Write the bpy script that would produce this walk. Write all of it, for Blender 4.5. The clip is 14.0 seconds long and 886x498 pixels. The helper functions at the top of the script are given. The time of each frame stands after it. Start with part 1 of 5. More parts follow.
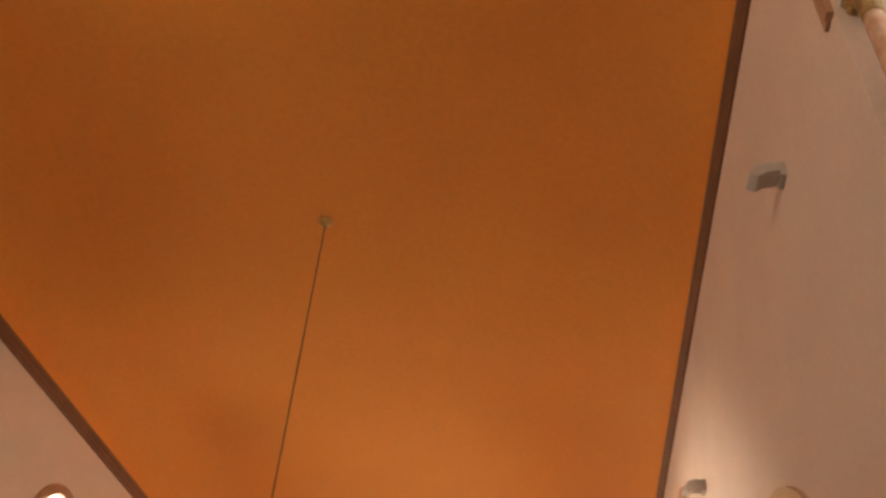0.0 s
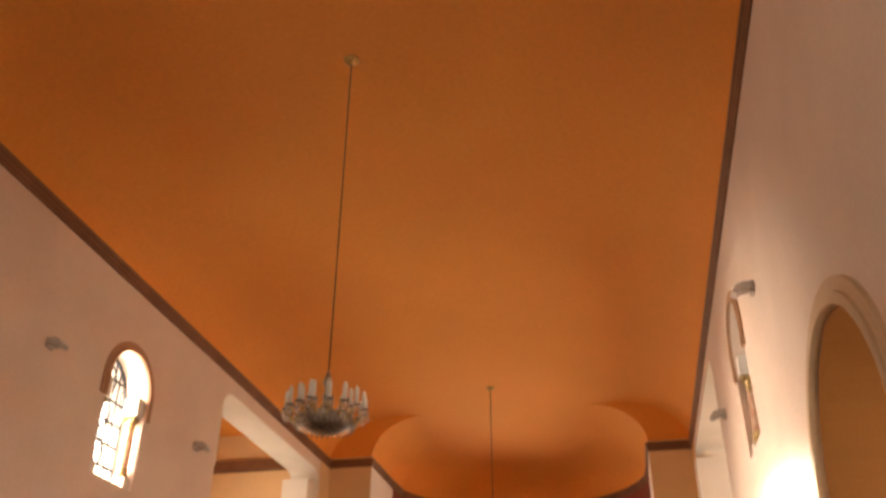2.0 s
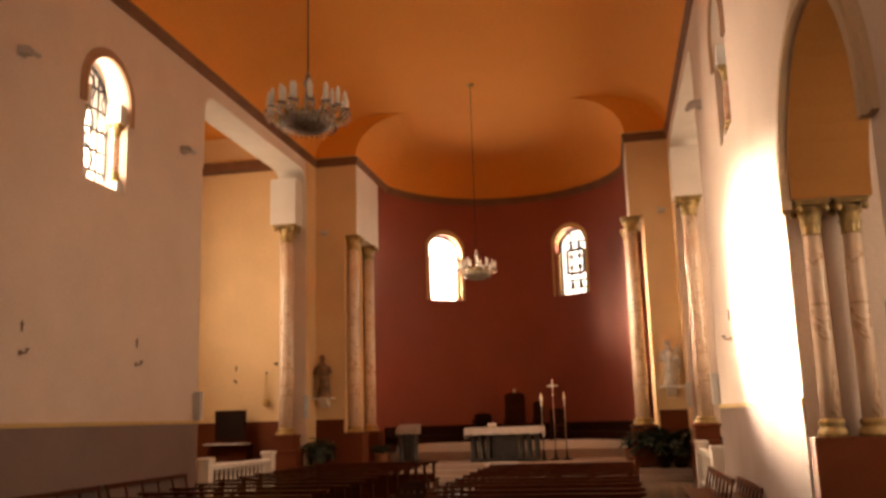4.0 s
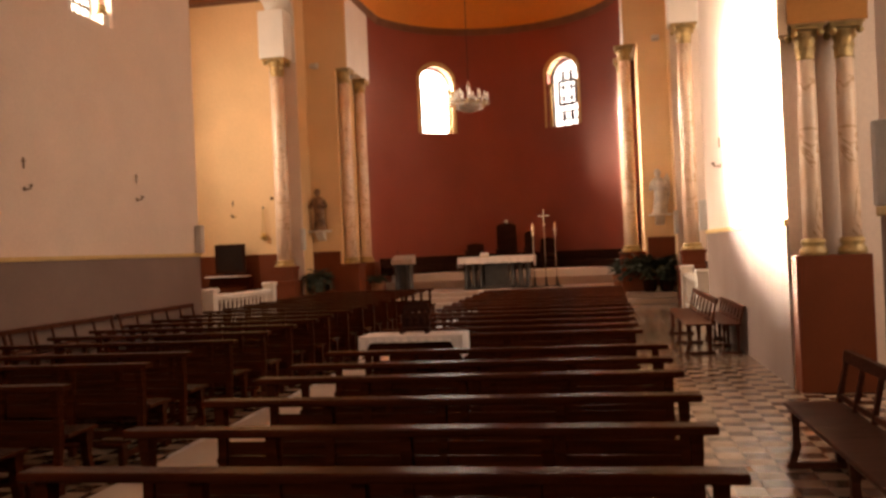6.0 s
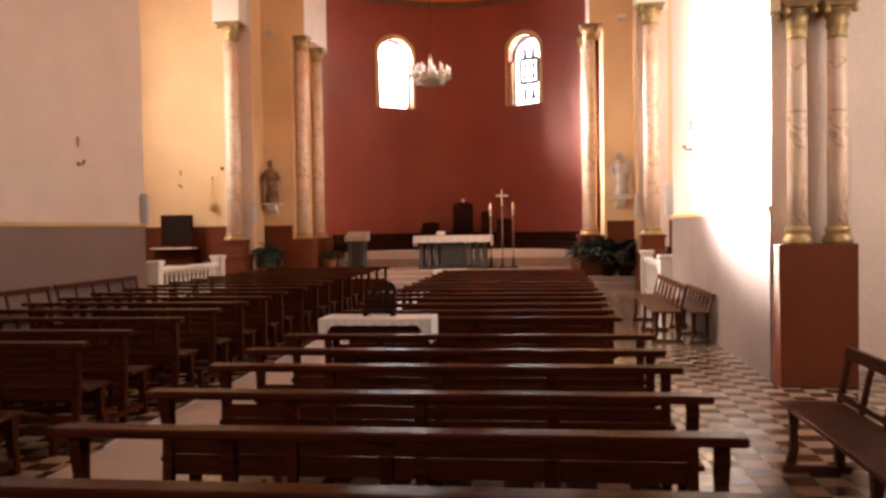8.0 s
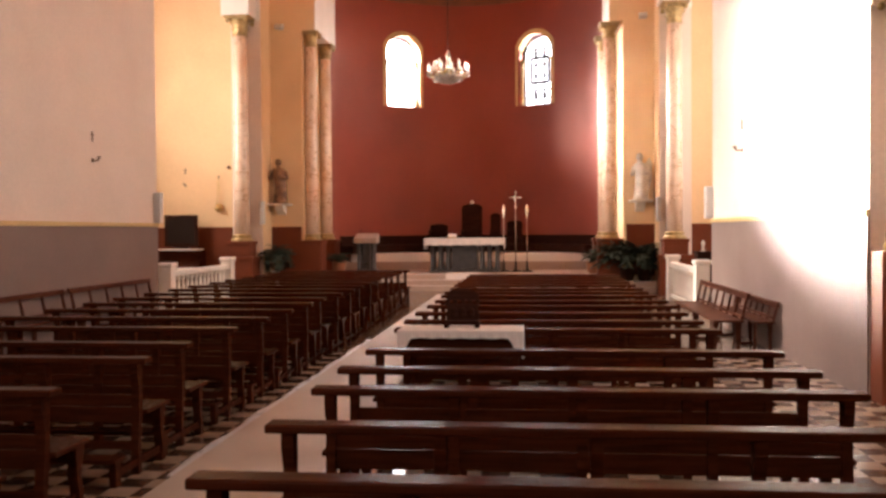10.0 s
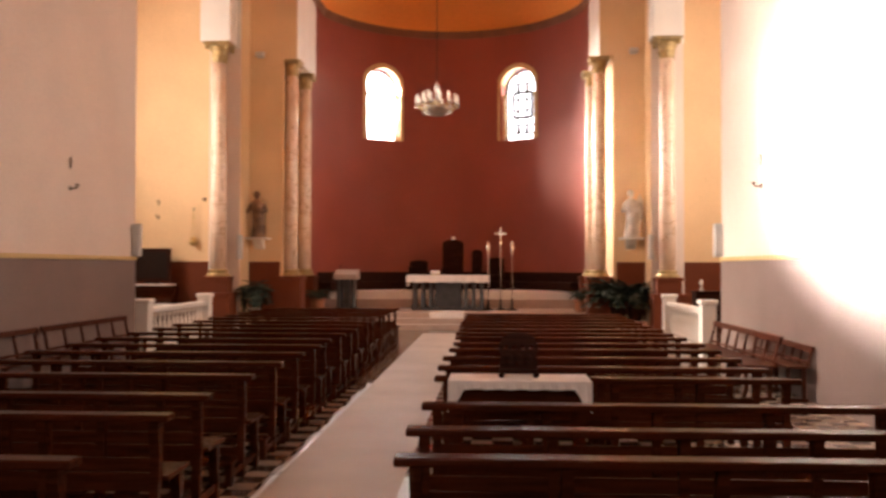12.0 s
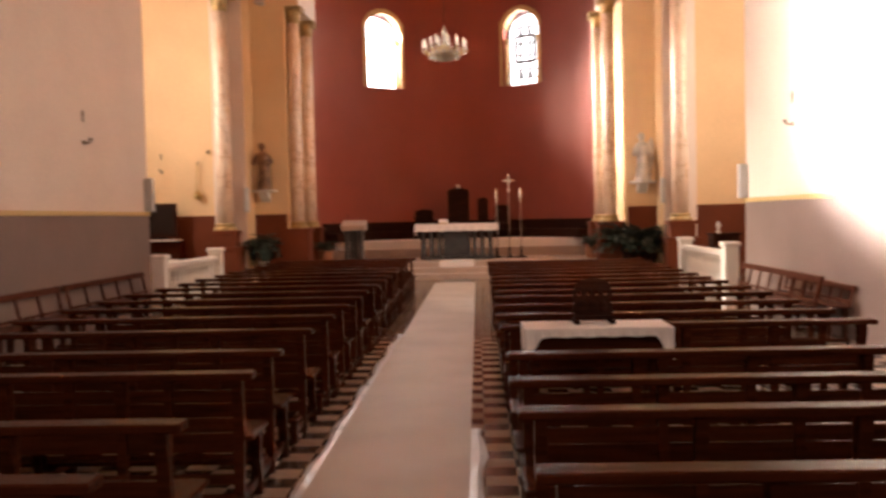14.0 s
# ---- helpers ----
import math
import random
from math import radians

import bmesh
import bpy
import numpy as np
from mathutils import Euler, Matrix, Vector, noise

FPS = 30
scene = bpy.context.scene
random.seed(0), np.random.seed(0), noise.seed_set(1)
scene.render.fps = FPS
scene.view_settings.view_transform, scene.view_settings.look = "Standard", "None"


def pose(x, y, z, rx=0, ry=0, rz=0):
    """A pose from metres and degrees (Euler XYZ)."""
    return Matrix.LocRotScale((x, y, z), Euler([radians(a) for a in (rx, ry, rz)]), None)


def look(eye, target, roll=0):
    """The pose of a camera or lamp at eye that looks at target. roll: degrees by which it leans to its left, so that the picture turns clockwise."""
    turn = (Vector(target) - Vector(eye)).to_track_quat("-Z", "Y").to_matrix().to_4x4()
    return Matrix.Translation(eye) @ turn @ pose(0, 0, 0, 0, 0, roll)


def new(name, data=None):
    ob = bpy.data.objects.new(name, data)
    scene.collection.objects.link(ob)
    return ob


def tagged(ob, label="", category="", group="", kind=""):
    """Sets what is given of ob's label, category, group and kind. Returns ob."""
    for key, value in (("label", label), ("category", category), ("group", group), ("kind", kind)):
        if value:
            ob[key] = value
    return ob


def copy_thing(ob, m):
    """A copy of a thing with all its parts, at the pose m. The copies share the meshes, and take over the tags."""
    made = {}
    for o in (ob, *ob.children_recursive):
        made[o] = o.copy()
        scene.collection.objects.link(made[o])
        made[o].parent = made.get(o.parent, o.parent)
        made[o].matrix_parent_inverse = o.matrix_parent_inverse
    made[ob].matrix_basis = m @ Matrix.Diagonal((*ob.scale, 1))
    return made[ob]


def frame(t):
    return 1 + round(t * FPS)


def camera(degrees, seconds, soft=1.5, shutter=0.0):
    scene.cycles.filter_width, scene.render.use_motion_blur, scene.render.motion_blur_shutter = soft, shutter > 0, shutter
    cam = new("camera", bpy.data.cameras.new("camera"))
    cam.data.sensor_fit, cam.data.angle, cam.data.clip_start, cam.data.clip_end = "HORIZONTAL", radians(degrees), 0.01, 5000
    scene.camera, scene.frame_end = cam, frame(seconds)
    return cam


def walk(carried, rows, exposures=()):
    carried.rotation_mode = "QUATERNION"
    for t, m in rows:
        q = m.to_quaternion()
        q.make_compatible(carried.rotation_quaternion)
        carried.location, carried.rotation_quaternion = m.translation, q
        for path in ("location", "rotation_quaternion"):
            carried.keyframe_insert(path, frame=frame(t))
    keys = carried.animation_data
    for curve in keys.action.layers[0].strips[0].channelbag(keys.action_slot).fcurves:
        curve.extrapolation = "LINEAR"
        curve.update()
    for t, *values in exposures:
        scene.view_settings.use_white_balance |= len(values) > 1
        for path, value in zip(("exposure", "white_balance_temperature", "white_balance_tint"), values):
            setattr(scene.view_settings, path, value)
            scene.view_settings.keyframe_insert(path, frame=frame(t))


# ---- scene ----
cam = camera(53.1, 14.0, soft=2.9, shutter=0.4)
PATH = [
    (0, (3.205, -1.297, 1.885), (2.965, 0.202, 3.187), 4.4),
    (0.5, (3.156, -1.321, 1.855), (2.874, 0.135, 3.197), 2.0),
    (1, (3.191, -1.3, 1.807), (2.819, 0.215, 3.059), 2.2),
    (1.5, (3.197, -1.253, 1.851), (2.825, 0.352, 2.985), 1.6),
    (2, (3.184, -1.199, 1.813), (2.838, 0.496, 2.817), 0.3),
    (2.5, (3.198, -1.213, 1.806), (2.835, 0.553, 2.67), -0.3),
    (3, (3.224, -1.199, 1.797), (2.871, 0.647, 2.482), -0.5),
    (5.5, (3.19, -1.623, 1.668), (2.827, 0.343, 1.745), -2.7),
    (6, (3.166, -1.612, 1.664), (2.813, 0.357, 1.669), -2.5),
    (6.5, (3.15, -1.579, 1.653), (2.838, 0.396, 1.61), -2.9),
    (7, (3.12, -1.412, 1.646), (2.847, 0.569, 1.616), -2.8),
    (7.5, (3.077, -1.191, 1.654), (2.849, 0.796, 1.626), -0.7),
    (8, (2.88, -1.034, 1.661), (2.639, 0.951, 1.614), -0.8),
    (8.5, (2.609, -0.91, 1.689), (2.375, 1.076, 1.67), -1.7),
    (11, (1.553, -0.006, 1.668), (1.354, 1.984, 1.612), 0.8),
    (11.5, (1.37, 0.197, 1.677), (1.125, 2.181, 1.674), 0.7),
    (12, (1.137, 0.36, 1.674), (1.031, 2.357, 1.714), 0.1),
    (12.5, (0.937, 0.357, 1.667), (0.956, 2.356, 1.615), -0.4),
    (13, (0.775, 0.49, 1.657), (0.736, 2.49, 1.634), -1.1),
    (13.5, (0.653, 0.594, 1.657), (0.403, 2.578, 1.628), -1.6),
    (14, (0.542, 0.584, 1.655), (0.463, 2.581, 1.581), -1.3),
]
walk(cam, [(t, look(eye, target, roll)) for t, eye, target, roll in PATH],
     exposures=[(0.0, 0.75, 8500, 12), (1.0, 0.68, 8300, 12), (2.0, 0.62, 8600, 13), (3.0, 0.16, 10200, 16), (5.5, 0.2, 9900, 19), (6.5, 1.0, 7500, 14), (7.0, 1.14, 7100, 13), (7.5, 1.06, 7000, 13), (8.5, 1.12, 6900, 13), (11.0, 1.27, 6600, 12), (11.5, 1.15, 6900, 13), (12.0, 1.03, 7000, 14), (12.5, 0.98, 7000, 13), (13.0, 1.1, 6700, 12), (13.5, 0.88, 7200, 13), (14.0, 0.95, 7200, 14)])

# ---- world, sun, windows' light ----
world = bpy.data.worlds.new("world")
scene.world = world
world.use_nodes = True
sky = world.node_tree.nodes.new("ShaderNodeTexSky")
sky.sky_type, sky.sun_disc = "NISHITA", False
sky.sun_elevation, sky.sun_rotation = radians(22), radians(-78)
world.node_tree.links.new(sky.outputs[0], world.node_tree.nodes["Background"].inputs[0])
world.node_tree.nodes["Background"].inputs[1].default_value = 0.12

SUN_FROM, SUN_TO = (-5.27, 12.35, 7.0), (5.17, 9.9, 3.0)
sun = new("sun", bpy.data.lights.new("sun", "SUN"))
sun.data.energy, sun.data.angle, sun.data.color = 5.0, radians(14), (1.0, 0.93, 0.84)
sun.matrix_world = look(SUN_FROM, SUN_TO)


def window_light(name, eye, target, w, h, energy, spread=180):
    ob = new(name, bpy.data.lights.new(name, "AREA"))
    ob.data.shape, ob.data.size, ob.data.size_y = "RECTANGLE", w, h
    ob.data.energy, ob.data.color = energy, (1.0, 0.93, 0.85)
    ob.data.spread = radians(spread)
    ob.matrix_world = look(eye, target)
    return ob


# ---- plan, metres ----
WL, WR = -5.27, 5.17          # nave walls
WT = 0.8                      # wall thickness
Y0 = -5.0                     # west wall
YT0, YT1 = 16.05, 22.75       # transept openings
YF = 23.6                     # chancel front
JX = 4.0                      # chancel jambs
YA = 25.9                     # springing of the apse
AX, AY = 4.1, 4.2             # apse half axes
ZC = 9.35                     # cornice foot
ZV = 10.84                    # crown of the ceiling
DADO = 1.80
PLAT = 0.435
XC = -0.05


# ---- materials ----
def material(name, color, rough=0.6, metal=0.0, vary=0.15, scale=3.0, fine=40.0, bump=0.15, color2=None, coat=0.0, island=False):
    m = bpy.data.materials.new(name)
    m.use_nodes = True
    n, l = m.node_tree.nodes, m.node_tree.links
    p = n["Principled BSDF"]
    co = n.new("ShaderNodeTexCoord")
    a = n.new("ShaderNodeTexNoise")
    a.inputs["Scale"].default_value, a.inputs["Detail"].default_value = scale, 6
    b = n.new("ShaderNodeTexNoise")
    b.inputs["Scale"].default_value, b.inputs["Detail"].default_value = fine, 4
    for t in (a, b):
        l.new(co.outputs["Object"], t.inputs["Vector"])
    mix = n.new("ShaderNodeMix")
    mix.data_type = "RGBA"
    c2 = color2 or tuple(c * (1 - vary) for c in color)
    mix.inputs[6].default_value, mix.inputs[7].default_value = (*color, 1), (*c2, 1)
    ramp = n.new("ShaderNodeMapRange")
    ramp.inputs[1].default_value, ramp.inputs[2].default_value = 0.35, 0.68
    l.new(a.outputs[0], ramp.inputs[0])
    l.new(ramp.outputs[0], mix.inputs[0])
    hue = n.new("ShaderNodeHueSaturation")
    rnd = n.new("ShaderNodeMath")
    rnd.operation = "MULTIPLY_ADD"
    rnd.inputs[1].default_value, rnd.inputs[2].default_value = 0.22, 0.89
    if island:
        g = n.new("ShaderNodeNewGeometry")
        l.new(g.outputs["Random Per Island"], rnd.inputs[0])
    else:
        l.new(b.outputs[0], rnd.inputs[0])
    l.new(rnd.outputs[0], hue.inputs["Value"])
    l.new(mix.outputs[2], hue.inputs["Color"])
    l.new(hue.outputs[0], p.inputs["Base Color"])
    rr = n.new("ShaderNodeMath")
    rr.operation = "MULTIPLY_ADD"
    rr.inputs[1].default_value, rr.inputs[2].default_value = 0.18, max(rough - 0.09, 0.03)
    l.new(a.outputs[0], rr.inputs[0])
    l.new(rr.outputs[0], p.inputs["Roughness"])
    p.inputs["Metallic"].default_value = metal
    p.inputs["Coat Weight"].default_value = coat
    p.inputs["Coat Roughness"].default_value = 0.25
    if bump:
        bp = n.new("ShaderNodeBump")
        bp.inputs["Strength"].default_value, bp.inputs["Distance"].default_value = bump, 0.01
        l.new(b.outputs[0], bp.inputs["Height"])
        l.new(bp.outputs[0], p.inputs["Normal"])
    return m


def wood(name, light, dark, rough=0.32):
    m = material(name, light, rough, vary=0.3, scale=2.0, fine=60, bump=0.08, color2=dark, coat=0.0)
    m.node_tree.nodes["Principled BSDF"].inputs["Specular IOR Level"].default_value = 0.02
    n, l = m.node_tree.nodes, m.node_tree.links
    co = next(x for x in n if x.type == "TEX_COORD")
    mp = n.new("ShaderNodeMapping")
    mp.inputs["Scale"].default_value = (1.2, 14, 14)
    l.new(co.outputs["Object"], mp.inputs["Vector"])
    for t in [x for x in n if x.type == "TEX_NOISE"]:
        l.new(mp.outputs[0], t.inputs["Vector"])
    return m


PLASTER = material("white_plaster", (0.75, 0.61, 0.53), 0.75, vary=0.08, scale=0.7, fine=25, bump=0.12)
CREAM = material("cream_plaster", (0.76, 0.51, 0.29), 0.75, vary=0.1, scale=0.8, fine=25, bump=0.12)
WHITE = material("white_paint", (0.80, 0.74, 0.68), 0.6, vary=0.08, scale=1.5, fine=30, bump=0.08)
ORANGE = material("orange_ceiling_paint", (0.80, 0.312, 0.066), 0.8, vary=0.05, scale=0.35, fine=12, bump=0.08)
RED = material("oxblood_paint", (0.285, 0.060, 0.036), 0.65, vary=0.15, scale=0.5, fine=20, bump=0.1)
GREY = material("taupe_dado_paint", (0.215, 0.15, 0.13), 0.5, vary=0.12, scale=0.8, fine=25, bump=0.1)
BROWN = material("red_brown_dado_paint", (0.145, 0.032, 0.010), 0.65, vary=0.2, scale=1.0, fine=25, bump=0.1)
CORNICE = material("brown_moulding_paint", (0.20, 0.085, 0.04), 0.55, vary=0.2, scale=2, fine=30, bump=0.1)
RUSSET = material("russet_trim_paint", (0.46, 0.26, 0.16), 0.6, vary=0.12, scale=2, fine=30, bump=0.1)
OCHRE = material("ochre_plaster", (0.46, 0.185, 0.045), 0.75, vary=0.1, scale=0.8, fine=25, bump=0.1)
TRIM = material("cream_trim_paint", (0.62, 0.44, 0.29), 0.6, vary=0.1, scale=2, fine=30, bump=0.1)
BORDER = material("ochre_border_paint", (0.62, 0.42, 0.18), 0.6, vary=0.12, scale=2, fine=30, bump=0.1)
MARBLE = material("cream_veined_marble", (0.80, 0.62, 0.48), 0.2, vary=0.4, scale=2.6, fine=9, bump=0.02, color2=(0.72, 0.49, 0.35))
nd, lk = MARBLE.node_tree.nodes, MARBLE.node_tree.links
vein = nd.new("ShaderNodeTexNoise")
vein.inputs["Scale"].default_value, vein.inputs["Detail"].default_value, vein.inputs["Distortion"].default_value = 1.7, 7, 1.2
tone = nd.new("ShaderNodeMapRange")
tone.inputs[1].default_value, tone.inputs[2].default_value = 0.0, 0.014
away = nd.new("ShaderNodeMath")
away.operation = "SUBTRACT"
away.inputs[1].default_value = 0.52
size = nd.new("ShaderNodeMath")
size.operation = "ABSOLUTE"
veined = nd.new("ShaderNodeMix")
veined.data_type = "RGBA"
veined.inputs[6].default_value = (0.50, 0.29, 0.17, 1)
lk.new(next(x for x in nd if x.type == "TEX_COORD").outputs["Object"], vein.inputs["Vector"])
lk.new(vein.outputs[0], away.inputs[0])
lk.new(away.outputs[0], size.inputs[0])
lk.new(size.outputs[0], tone.inputs[0])
lk.new(tone.outputs[0], veined.inputs[0])
lk.new(next(x for x in nd if x.type == "HUE_SAT").outputs[0], veined.inputs[7])
lk.new(veined.outputs[2], nd["Principled BSDF"].inputs["Base Color"])
PINK = material("reddish_marble", (0.56, 0.29, 0.20), 0.25, vary=0.4, scale=6, fine=20, bump=0.02, color2=(0.68, 0.48, 0.36))
GILT = material("gilded_plaster", (0.56, 0.385, 0.175), 0.42, metal=0.5, vary=0.5, scale=8, fine=60, bump=0.4)
WOOD = wood("dark_varnished_wood", (0.066, 0.0152, 0.0066), (0.031, 0.0080, 0.0037), 0.20)
WOOD2 = wood("brown_bench_wood", (0.095, 0.031, 0.018), (0.045, 0.015, 0.009))
BLACKWOOD = wood("blackened_wood", (0.040, 0.015, 0.010), (0.020, 0.008, 0.006), 0.75)
LINEN = material("white_linen", (0.82, 0.74, 0.70), 0.9, vary=0.08, scale=5, fine=120, bump=0.2)
CARPET = material("beige_carpet", (0.50, 0.415, 0.355), 0.40, vary=0.14, scale=1.3, fine=150, bump=0.35)
TILE_D = material("dark_cement_tile", (0.105, 0.056, 0.038), 0.17, vary=0.3, scale=6, fine=50, bump=0.0)
TILE_L = material("cream_cement_tile", (0.38, 0.27, 0.20), 0.16, vary=0.2, scale=6, fine=50, bump=0.0)
GROUT = material("grout", (0.22, 0.18, 0.15), 0.8, vary=0.2, scale=4)
STONE = material("cream_stone", (0.44, 0.32, 0.26), 0.4, vary=0.15, scale=2, fine=30, bump=0.1)
GREYSTONE = material("grey_green_marble", (0.055, 0.05, 0.047), 0.3, vary=0.4, scale=5, fine=25, bump=0.04)
IRON = material("dark_metal", (0.05, 0.04, 0.035), 0.45, metal=0.8, vary=0.2, scale=5)
BRASS = material("aged_brass", (0.62, 0.42, 0.17), 0.3, metal=1.0, vary=0.25, scale=8)
SILVER = material("silver_metal", (0.75, 0.68, 0.60), 0.25, metal=1.0, vary=0.15, scale=8)
TARNISH = material("tarnished_silver", (0.48, 0.42, 0.36), 0.32, metal=0.9, vary=0.5, scale=22, fine=60, bump=0.5)
BRONZE = material("dull_bronze", (0.22, 0.13, 0.09), 0.55, metal=0.3, vary=0.3, scale=9)
LAMPWHITE = material("candle_tube_white", (0.85, 0.80, 0.74), 0.4, vary=0.05, scale=5, bump=0)
PLASTIC = material("pale_grey_plastic", (0.55, 0.52, 0.50), 0.45, vary=0.06, scale=4, bump=0.02)
SCREEN = material("black_screen", (0.018, 0.009, 0.006), 0.6, vary=0.1, scale=3, bump=0)
LEAF = material("dark_green_leaf", (0.020, 0.028, 0.012), 0.8, vary=0.4, scale=9, bump=0.05, island=True)
TERRACOTTA = material("terracotta", (0.35, 0.14, 0.07), 0.7, vary=0.2, scale=6)
ROBE_BROWN = material("brown_painted_plaster", (0.09, 0.04, 0.02), 0.5, vary=0.5, scale=6, fine=30, color2=(0.30, 0.16, 0.08))
ROBE_WHITE = material("white_painted_plaster", (0.66, 0.60, 0.54), 0.5, vary=0.35, scale=5, fine=30)
LEAD = material("dark_lead", (0.03, 0.03, 0.035), 0.5, vary=0.2, scale=9)


def glass_material():
    m = bpy.data.materials.new("pale_window_glass")
    m.use_nodes = True
    n, l = m.node_tree.nodes, m.node_tree.links
    n.remove(n["Principled BSDF"])
    tr, gl, mx = n.new("ShaderNodeBsdfTransparent"), n.new("ShaderNodeBsdfGlossy"), n.new("ShaderNodeMixShader")
    tr.inputs[0].default_value = (0.93, 0.95, 0.97, 1)
    gl.inputs["Roughness"].default_value = 0.1
    mx.inputs[0].default_value = 0.08
    l.new(tr.outputs[0], mx.inputs[1])
    l.new(gl.outputs[0], mx.inputs[2])
    l.new(mx.outputs[0], n["Material Output"].inputs[0])
    return m


for flat_paint in (BROWN, GREY):
    flat_paint.node_tree.nodes["Principled BSDF"].inputs["Specular IOR Level"].default_value = 0.22
SCREEN.node_tree.nodes["Principled BSDF"].inputs["Specular IOR Level"].default_value = 0.1
GLASS = glass_material()
CRYSTAL = bpy.data.materials.new("crystal")
CRYSTAL.use_nodes = True
CRYSTAL.node_tree.nodes["Principled BSDF"].inputs["Transmission Weight"].default_value = 0.85
CRYSTAL.node_tree.nodes["Principled BSDF"].inputs["Roughness"].default_value = 0.08
CRYSTAL.node_tree.nodes["Principled BSDF"].inputs["Base Color"].default_value = (0.95, 0.9, 0.85, 1)


# ---- mesh helpers ----
def box(bm, x0, x1, y0, y1, z0, z1, bevel=0.0):
    m = Matrix.LocRotScale(((x0 + x1) / 2, (y0 + y1) / 2, (z0 + z1) / 2), None, (abs(x1 - x0), abs(y1 - y0), abs(z1 - z0)))
    v = bmesh.ops.create_cube(bm, size=1, matrix=m)["verts"]
    if bevel:
        es = list({e for a in v for e in a.link_edges})
        bmesh.ops.bevel(bm, geom=es, offset=bevel, segments=2, affect="EDGES", profile=0.5)
    return bm


def prism(bm, pts, axis, a, b):
    """A closed block: a flat outline drawn out along one axis from a to b."""
    put = {"x": lambda u, v, w: (w, u, v), "y": lambda u, v, w: (u, w, v), "z": lambda u, v, w: (u, v, w)}[axis]
    lo = [bm.verts.new(put(u, v, a)) for u, v in pts]
    hi = [bm.verts.new(put(u, v, b)) for u, v in pts]
    n = len(pts)
    fs = [bm.faces.new(lo), bm.faces.new(hi[::-1])]
    for i in range(n):
        fs.append(bm.faces.new((lo[i], hi[i], hi[(i + 1) % n], lo[(i + 1) % n])))
    bmesh.ops.recalc_face_normals(bm, faces=fs)
    return fs


def lathe(bm, profile, at=(0, 0, 0), n=20, m=None):
    """A turned shape from (radius, height) pairs."""
    rings = []
    for r, z in profile:
        ring = []
        for i in range(n):
            t = 2 * math.pi * i / n
            p = Vector((r * math.cos(t), r * math.sin(t), z))
            ring.append(bm.verts.new((m @ p if m else p) + Vector(at)))
        rings.append(ring)
    fs = []
    for a, b in zip(rings, rings[1:]):
        for i in range(n):
            f = bm.faces.new((a[i], a[(i + 1) % n], b[(i + 1) % n], b[i]))
            f.smooth = True
            fs.append(f)
    fs.append(bm.faces.new(rings[0][::-1]))
    fs.append(bm.faces.new(rings[-1]))
    return fs


def rod(bm, a, b, r, n=8):
    a, b = Vector(a), Vector(b)
    q = (b - a).to_track_quat("Z", "Y").to_matrix()
    return lathe(bm, [(r, 0), (r, (b - a).length)], a, n, q)


def bent_rod(bm, pts, r, n=8):
    for a, b in zip(pts, pts[1:]):
        rod(bm, a, b, r, n)


def sweep(bm, path, profile, side=1, closed=False):
    """A moulding: (offset, height) pairs carried along a plan path; offset goes to the right of the way."""
    rings = []
    for i, p in enumerate(path):
        p = Vector(p)
        d0 = (p - Vector(path[i - 1])).normalized() if i else None
        d1 = (Vector(path[i + 1]) - p).normalized() if i + 1 < len(path) else None
        d0, d1 = d0 or d1, d1 or d0
        n0, n1 = Vector((d0.y, -d0.x)), Vector((d1.y, -d1.x))
        nn = (n0 + n1).normalized()
        nn = nn / max(nn.dot(n0), 0.3) * side
        rings.append([bm.verts.new((p.x + nn.x * o, p.y + nn.y * o, z)) for o, z in profile])
    for a, b in zip(rings, rings[1:]):
        k = len(profile)
        for j in range(k if closed else k - 1):
            bm.faces.new((a[j], b[j], b[(j + 1) % k], a[(j + 1) % k]))
    if closed:
        bm.faces.new(rings[0])
        bm.faces.new(rings[-1][::-1])
    return rings


def arch_points(c, half, spring, n=14):
    return [(c + half * math.cos(math.pi * (1 - i / n)), spring + half * math.sin(math.pi * (1 - i / n))) for i in range(n + 1)]


def wall_with_arches(bm, axis, a, b, u0, u1, z0, z1, openings):
    """A thick wall along one axis; openings: (centre, half width, sill, springing, flat)."""
    u = u0
    for c, half, sill, spring, flat in sorted(openings):
        prism(bm, [(u, z0), (c - half, z0), (c - half, z1), (u, z1)], axis, a, b)
        if sill > z0:
            prism(bm, [(c - half, z0), (c + half, z0), (c + half, sill), (c - half, sill)], axis, a, b)
        if flat:
            r, k = flat, 7
            left = [(c - half + r * (1 - math.cos(math.pi / 2 * i / k)), spring - r + r * math.sin(math.pi / 2 * i / k)) for i in range(k + 1)]
            pts = left + [(2 * c - x, z) for x, z in left[::-1]]
        else:
            pts = arch_points(c, half, spring)
        for p, q in zip(pts, pts[1:]):
            if q[0] - p[0] > 1e-5:
                prism(bm, [p, q, (q[0], z1), (p[0], z1)], axis, a, b)
        u = c + half
    prism(bm, [(u, z0), (u1, z0), (u1, z1), (u, z1)], axis, a, b)


def mesh_object(name, bm, mat):
    me = bpy.data.meshes.new(name)
    bm.to_mesh(me)
    bm.free()
    me.materials.append(mat)
    return new(name, me)


def structure(name, bm, mat, label, category):
    return tagged(mesh_object(name, bm, mat), label, category, kind="structure")


def part(name, bm, mat, parent, label=""):
    ob = mesh_object(name, bm, mat)
    ob.parent = parent
    return tagged(ob, label)


